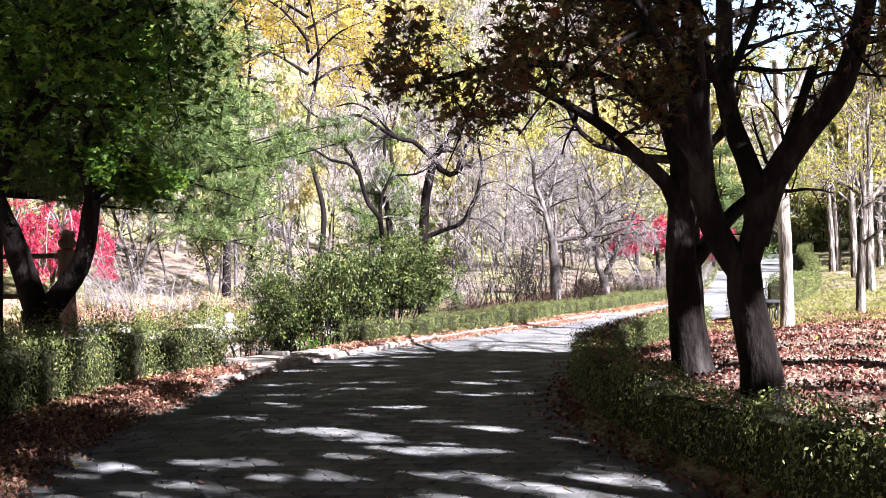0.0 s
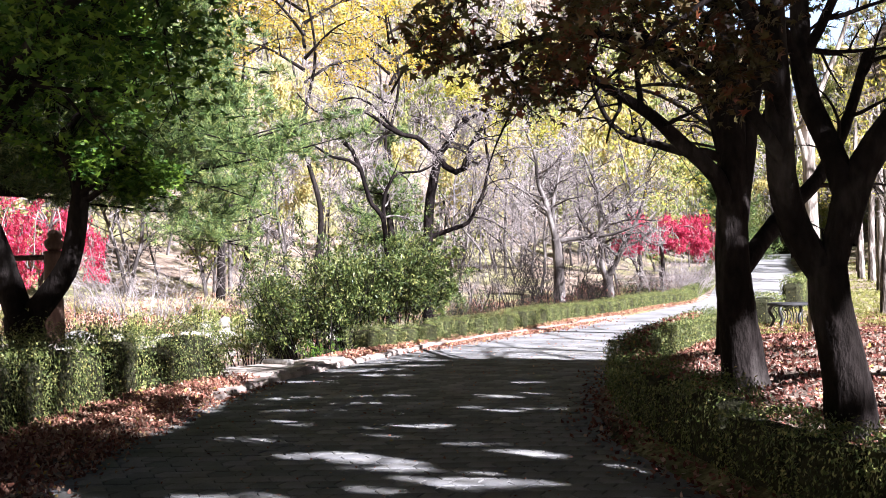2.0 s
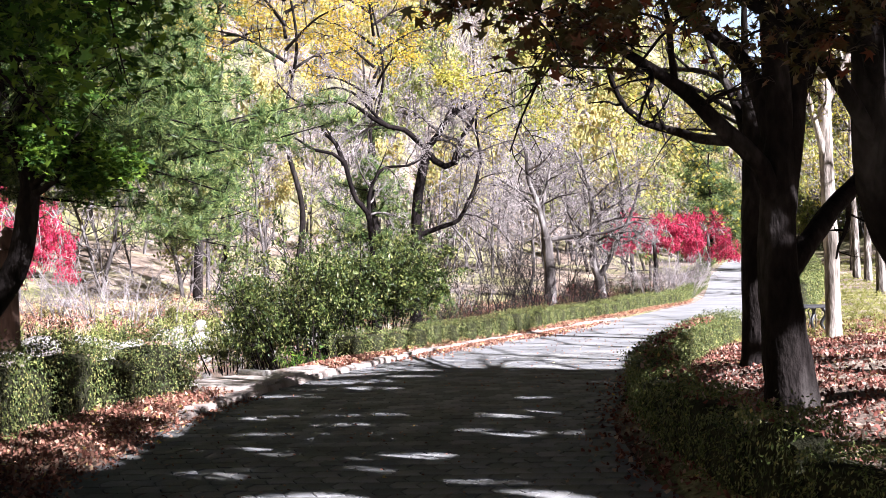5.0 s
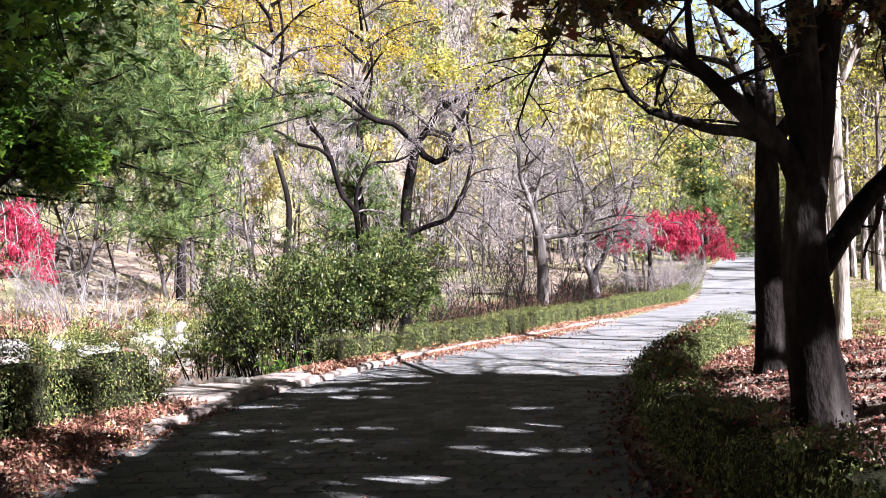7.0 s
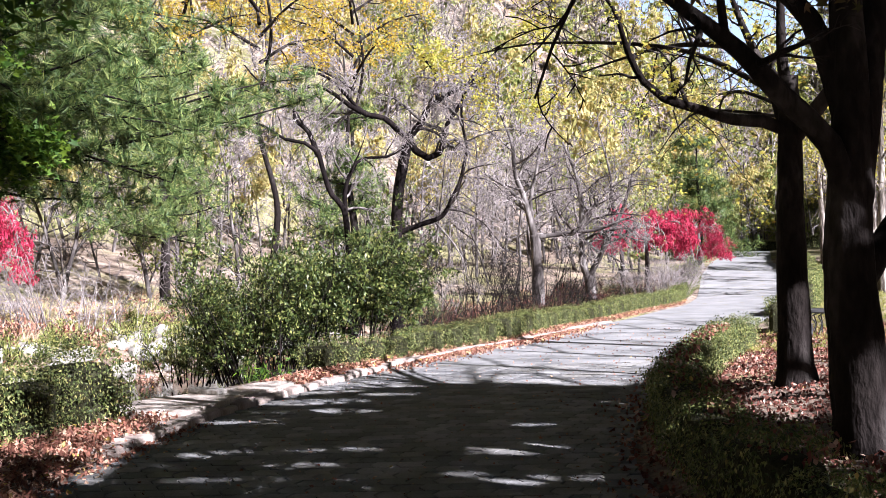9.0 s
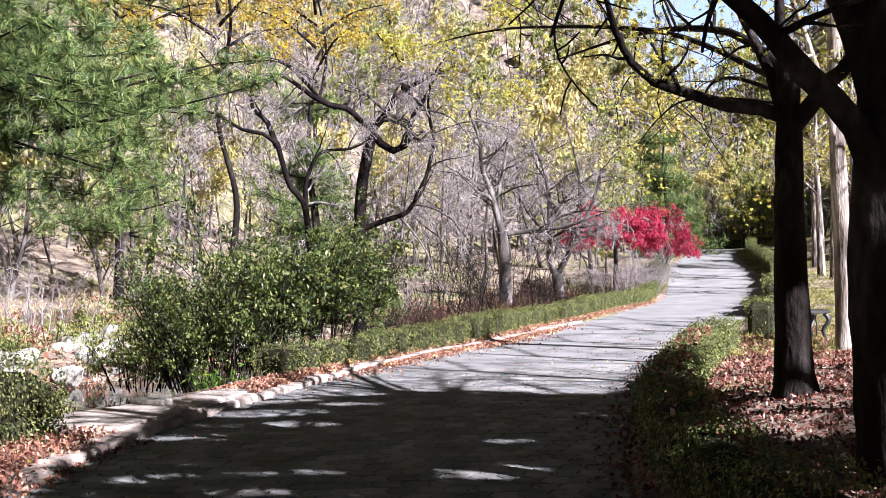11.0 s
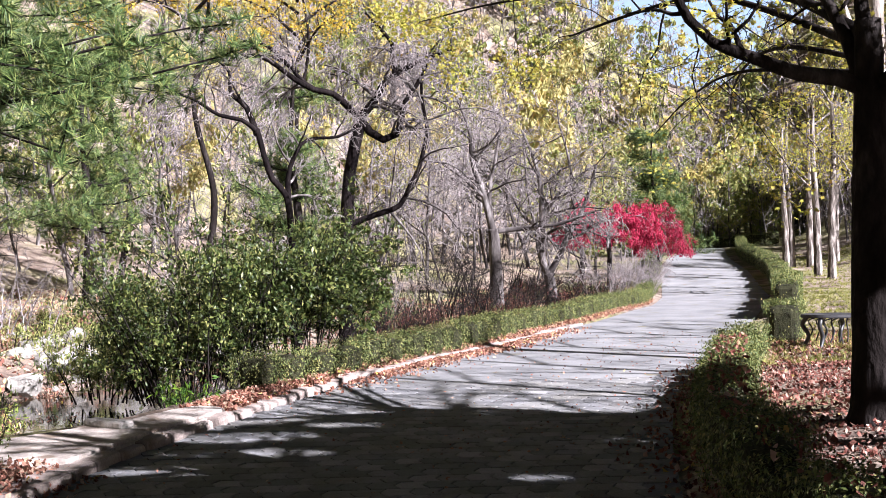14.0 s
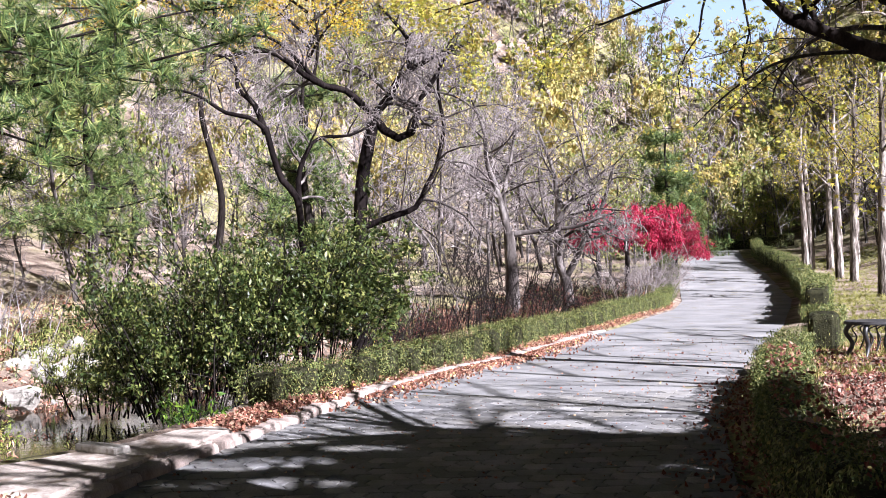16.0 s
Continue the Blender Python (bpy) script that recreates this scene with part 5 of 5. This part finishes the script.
def brush(at, wide, high, seed, stems, label, mat="twig"):
    """A thicket of bare grey stems."""
    rng = random.Random(seed)
    root = thing("bare_shrub", at, label, "shrub", "bare shrubs")
    wood, tips = Acc(), []
    for k in range(stems):
        a = rng.uniform(0, 2 * math.pi)
        out = Vector((math.cos(a), math.sin(a), 0))
        r = wide * 0.45 * math.sqrt(rng.random())
        pts, rr = limb(wood, out * r + Vector((0, 0, -0.1)), out * rng.uniform(0, 0.5) + Vector((0, 0, 1)), high * rng.uniform(0.6, 1.1), 0.018, rng, 0.12, out * 0.05, 7, 4, 0.006)
        ramify(wood, wood, pts, rr, rng, 1, tips, 0.8, 0.4, (6, 4), (0, 0, -0.03), 0.25, 0.3, high * 0.35, 0.006, True)
    part("stemwork", wood.mesh("stemwork", M[mat]), root)
    return root


brush((8.6, 50.6, 0.1), 3.6, 1.7, 101, 49, "thicket of bare grey stems under the red maple")
brush((10.2, 54.5, 0.3), 2.4, 1.7, 102, 28, "thicket of bare grey stems beside the hedge")
brush((8.0, 47.4, 0.05), 3.6, 1.75, 110, 34, "thicket of bare grey stems under the red maple")
brush((1.2, 33.0, 0.0), 1.6, 1.5, 103, 18, "bare dark-stemmed shrub behind the hedge", "bark")
brush((3.0, 39.0, 0.0), 2.4, 1.4, 104, 28, "bare shrub behind the hedge", "bark")
brush((-5.5, 33.0, 0.0), 3.0, 2.2, 105, 28, "bare drooping brush on the far bank")
brush((-8.5, 30.0, 0.0), 3.0, 2.0, 106, 28, "bare drooping brush on the far bank")
brush((-2.5, 37.0, 0.0), 4.0, 2.2, 107, 35, "bare scrub below the cherries", "bark")
brush((0.5, 41.0, 0.0), 4.0, 2.4, 108, 35, "bare scrub below the cherries", "bark")
brush((3.5, 50.0, 0.2), 4.0, 2.6, 109, 35, "bare scrub behind the hedge", "bark")


for k in range(9):
    y = frng.uniform(27, 44)
    x = float(left_x(y)) - frng.uniform(5.0, 15)
    brush((x, y, land_at(x, y)), frng.uniform(1.6, 3.0), frng.uniform(0.9, 1.9), 320 + k, 16, "bare drooping brush on the far bank")


# dark thickets and brambles between the left hedge and the wood
for k in range(40):
    y = 27.0 + 27 * (k / 40) + frng.uniform(-0.6, 0.6)
    x = float(left_x(y)) - 1.9 - 4.2 * frng.random()
    leafy_shrub((x, y, land_at(x, y) - 0.03), frng.uniform(1.0, 1.9), frng.uniform(0.6, 1.35), 420 + k, 26, 420, "dark tangled bramble with a few red-brown leaves behind the hedge", 0.085, frng.choice(("bramble", "shrub", "bramble")), SLIM, 0.1)
# russet scrub and pale boulders on the far bank
for k in range(14):
    y = frng.uniform(24, 33)
    x = float(left_x(y)) - frng.uniform(7.6, 11.5)
    leafy_shrub((x, y, land_at(x, y) - 0.03), frng.uniform(0.9, 1.6), frng.uniform(0.4, 0.8), 460 + k, 10, 500, "low russet scrub on the far bank", 0.1, frng.choice(("litter", "litter_red", "olive")), SLIM, 0.1)


# ---- fallen leaves and grass ----
def strew(name, count, where, size, mat, seed, label, template=CURL, lift=0.02, droop=0.55, above=0.0):
    rng = random.Random(seed)
    rn = np.random.RandomState(seed)
    xy = [where(rng) for _ in range(count)]
    xs, ys = np.array([p[0] for p in xy]), np.array([p[1] for p in xy])
    on_road = (xs > left_x(ys)) & (xs < right_x(ys))
    z = np.where(on_road, rise(ys) + 0.012, land(xs, ys) + above + 0.004 + rn.uniform(0, lift, count))
    P = np.stack([xs, ys, z], 1)
    me = scatter(template, P, rn.uniform(0.6, 1.25, count) * size, rn, mat, name, droop)
    return tagged(new(name, me), label, "leaves" if name == "fallen_leaves" else "grass", kind="stuff")


def on_lawn(r):
    y = 6 + 22 * r.random() ** 1.1
    return float(right_x(y)) + 0.25 + 7.5 * r.random() ** 1.3, y


def on_verge(r):
    y = r.uniform(1, 15.8)
    return float(left_x(y)) - 1.25 * r.random() ** 1.2 + 0.12 * r.gauss(0, 1), y


def on_kerb_strip(r):
    y = 18.9 + 26 * r.random() ** 1.3
    return float(left_x(y)) - 0.12 - 0.6 * r.random(), y


def on_gutter(r):
    y = r.triangular(20.3, 32, 25.5)
    return float(left_x(y)) - 0.15 + abs(r.gauss(0, 0.34)), y


def on_path(r):
    y = 4 + 26 * r.random()
    return r.uniform(float(left_x(y)), float(right_x(y))), y


def on_right_gutter(r):
    y = 6 + 17 * r.random()
    return float(right_x(y)) + 0.22 - abs(r.gauss(0, 0.24)), y


def on_hedge_top(r):
    y = 9.0 + 12.5 * r.random()
    return float(np.interp(y, (8.0, 9.4, 10.8, 12.6, 14.6, 16.4, 18.6, 21.2), (1.92, 1.66, 1.56, 1.6, 1.88, 2.33, 3.03, 3.93))) + r.uniform(-0.18, 0.18), y


def on_far_bank(r):
    y = r.uniform(19, 46)
    return float(left_x(y)) - r.uniform(7.6, 21), y


def behind_hedge(r):
    y = 23.5 + 30 * r.random() ** 1.2
    return float(left_x(y)) - 1.25 - 6.5 * r.random(), y


def on_slope(r):
    y = 22 + 50 * r.random() ** 1.2
    return float(right_x(y)) + 0.9 + 11 * r.random(), y


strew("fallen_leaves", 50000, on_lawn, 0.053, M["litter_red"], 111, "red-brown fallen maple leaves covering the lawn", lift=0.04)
strew("fallen_leaves", 21000, on_verge, 0.053, M["litter"], 112, "dry brown leaves heaped along the verge", lift=0.09)
strew("fallen_leaves", 17000, on_kerb_strip, 0.055, M["litter"], 113, "dry pinkish-brown leaves between kerb and hedge", lift=0.06)
strew("fallen_leaves", 5000, on_gutter, 0.06, M["litter"], 114, "leaves gathered against the kerb")
strew("fallen_leaves", 1100, on_path, 0.055, M["litter"], 115, "scattered dry leaves on the path", MAPLE)
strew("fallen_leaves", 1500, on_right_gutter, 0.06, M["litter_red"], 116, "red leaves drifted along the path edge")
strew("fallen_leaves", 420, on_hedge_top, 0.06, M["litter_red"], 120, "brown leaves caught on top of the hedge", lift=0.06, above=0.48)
strew("fallen_leaves", 11000, behind_hedge, 0.1, M["litter"], 121, "brown leaves lying under the shrubs behind the hedge")
strew("grass", 2200, on_far_bank, 0.32, M["dry"], 117, "dry straw-coloured grass on the far bank", BLADES, 0.0, 0.25)
strew("grass", 9000, on_slope, 0.16, M["grass"], 118, "short yellow-green grass on the slope", BLADES, 0.0, 0.25)
strew("fallen_leaves", 17000, on_far_bank, 0.13, M["litter"], 119, "brown leaves over the far bank")


# ---- paving blocks ----
def paver_mesh(wide, deep, high):
    """A block with zigzag long sides, as interlocking paving has."""
    z = 0.022
    ring = [(-wide / 2 + z, -deep / 2), (wide / 2 + z, -deep / 2), (wide / 2 - z, 0), (wide / 2 + z, deep / 2), (-wide / 2 + z, deep / 2), (-wide / 2 - z, 0)]
    k = 0.955
    acc = Acc()
    acc.v = [(x, y, -high) for x, y in ring] + [(x, y, -0.004) for x, y in ring] + [(x * k, y * k, 0) for x, y in ring]
    n = len(ring)
    acc.f = [tuple(range(2 * n, 3 * n))]
    for a in (0, n):
        acc.f += [(a + i, a + (i + 1) % n, a + n + (i + 1) % n, a + n + i) for i in range(n)]
    return acc


def paving():
    rng = random.Random(121)
    wide, deep, gap = 0.2, 0.23, 0.008
    shape = paver_mesh(wide - gap, deep - gap, 0.03)
    block = shape.mesh("paver", M["paver"], False)
    rest = Acc()
    rows = int((22.0 - 6.2) / deep)
    count = 0
    for j in range(rows):
        y = 6.2 + j * deep
        x0, x1 = float(left_x(y)), float(right_x(y))
        i0, i1 = int(x0 / wide) + (0 if x0 < 0 else 1), int(x1 / wide)
        for i in range(i0, i1):
            x = (i + (0.5 if j % 2 else 0.0)) * wide
            z = 0.008 + rng.uniform(-0.003, 0.003)
            tilt = (rng.uniform(-0.6, 0.6), rng.uniform(-0.6, 0.6), rng.uniform(-0.8, 0.8))
            m = pose(x, y, z, *tilt)
            if y < 11.5 and -1.6 < x < 1.1 and count < 300:
                count += 1
                p = new("paver", block)
                p.parent = road
                p.matrix_basis = m
            else:
                rest.add([(m @ Vector(v))[:] for v in shape.v], shape.f)
    part("paver_field", rest.mesh("paver_field", M["paver"], False), road, kind="stuff")


paving()
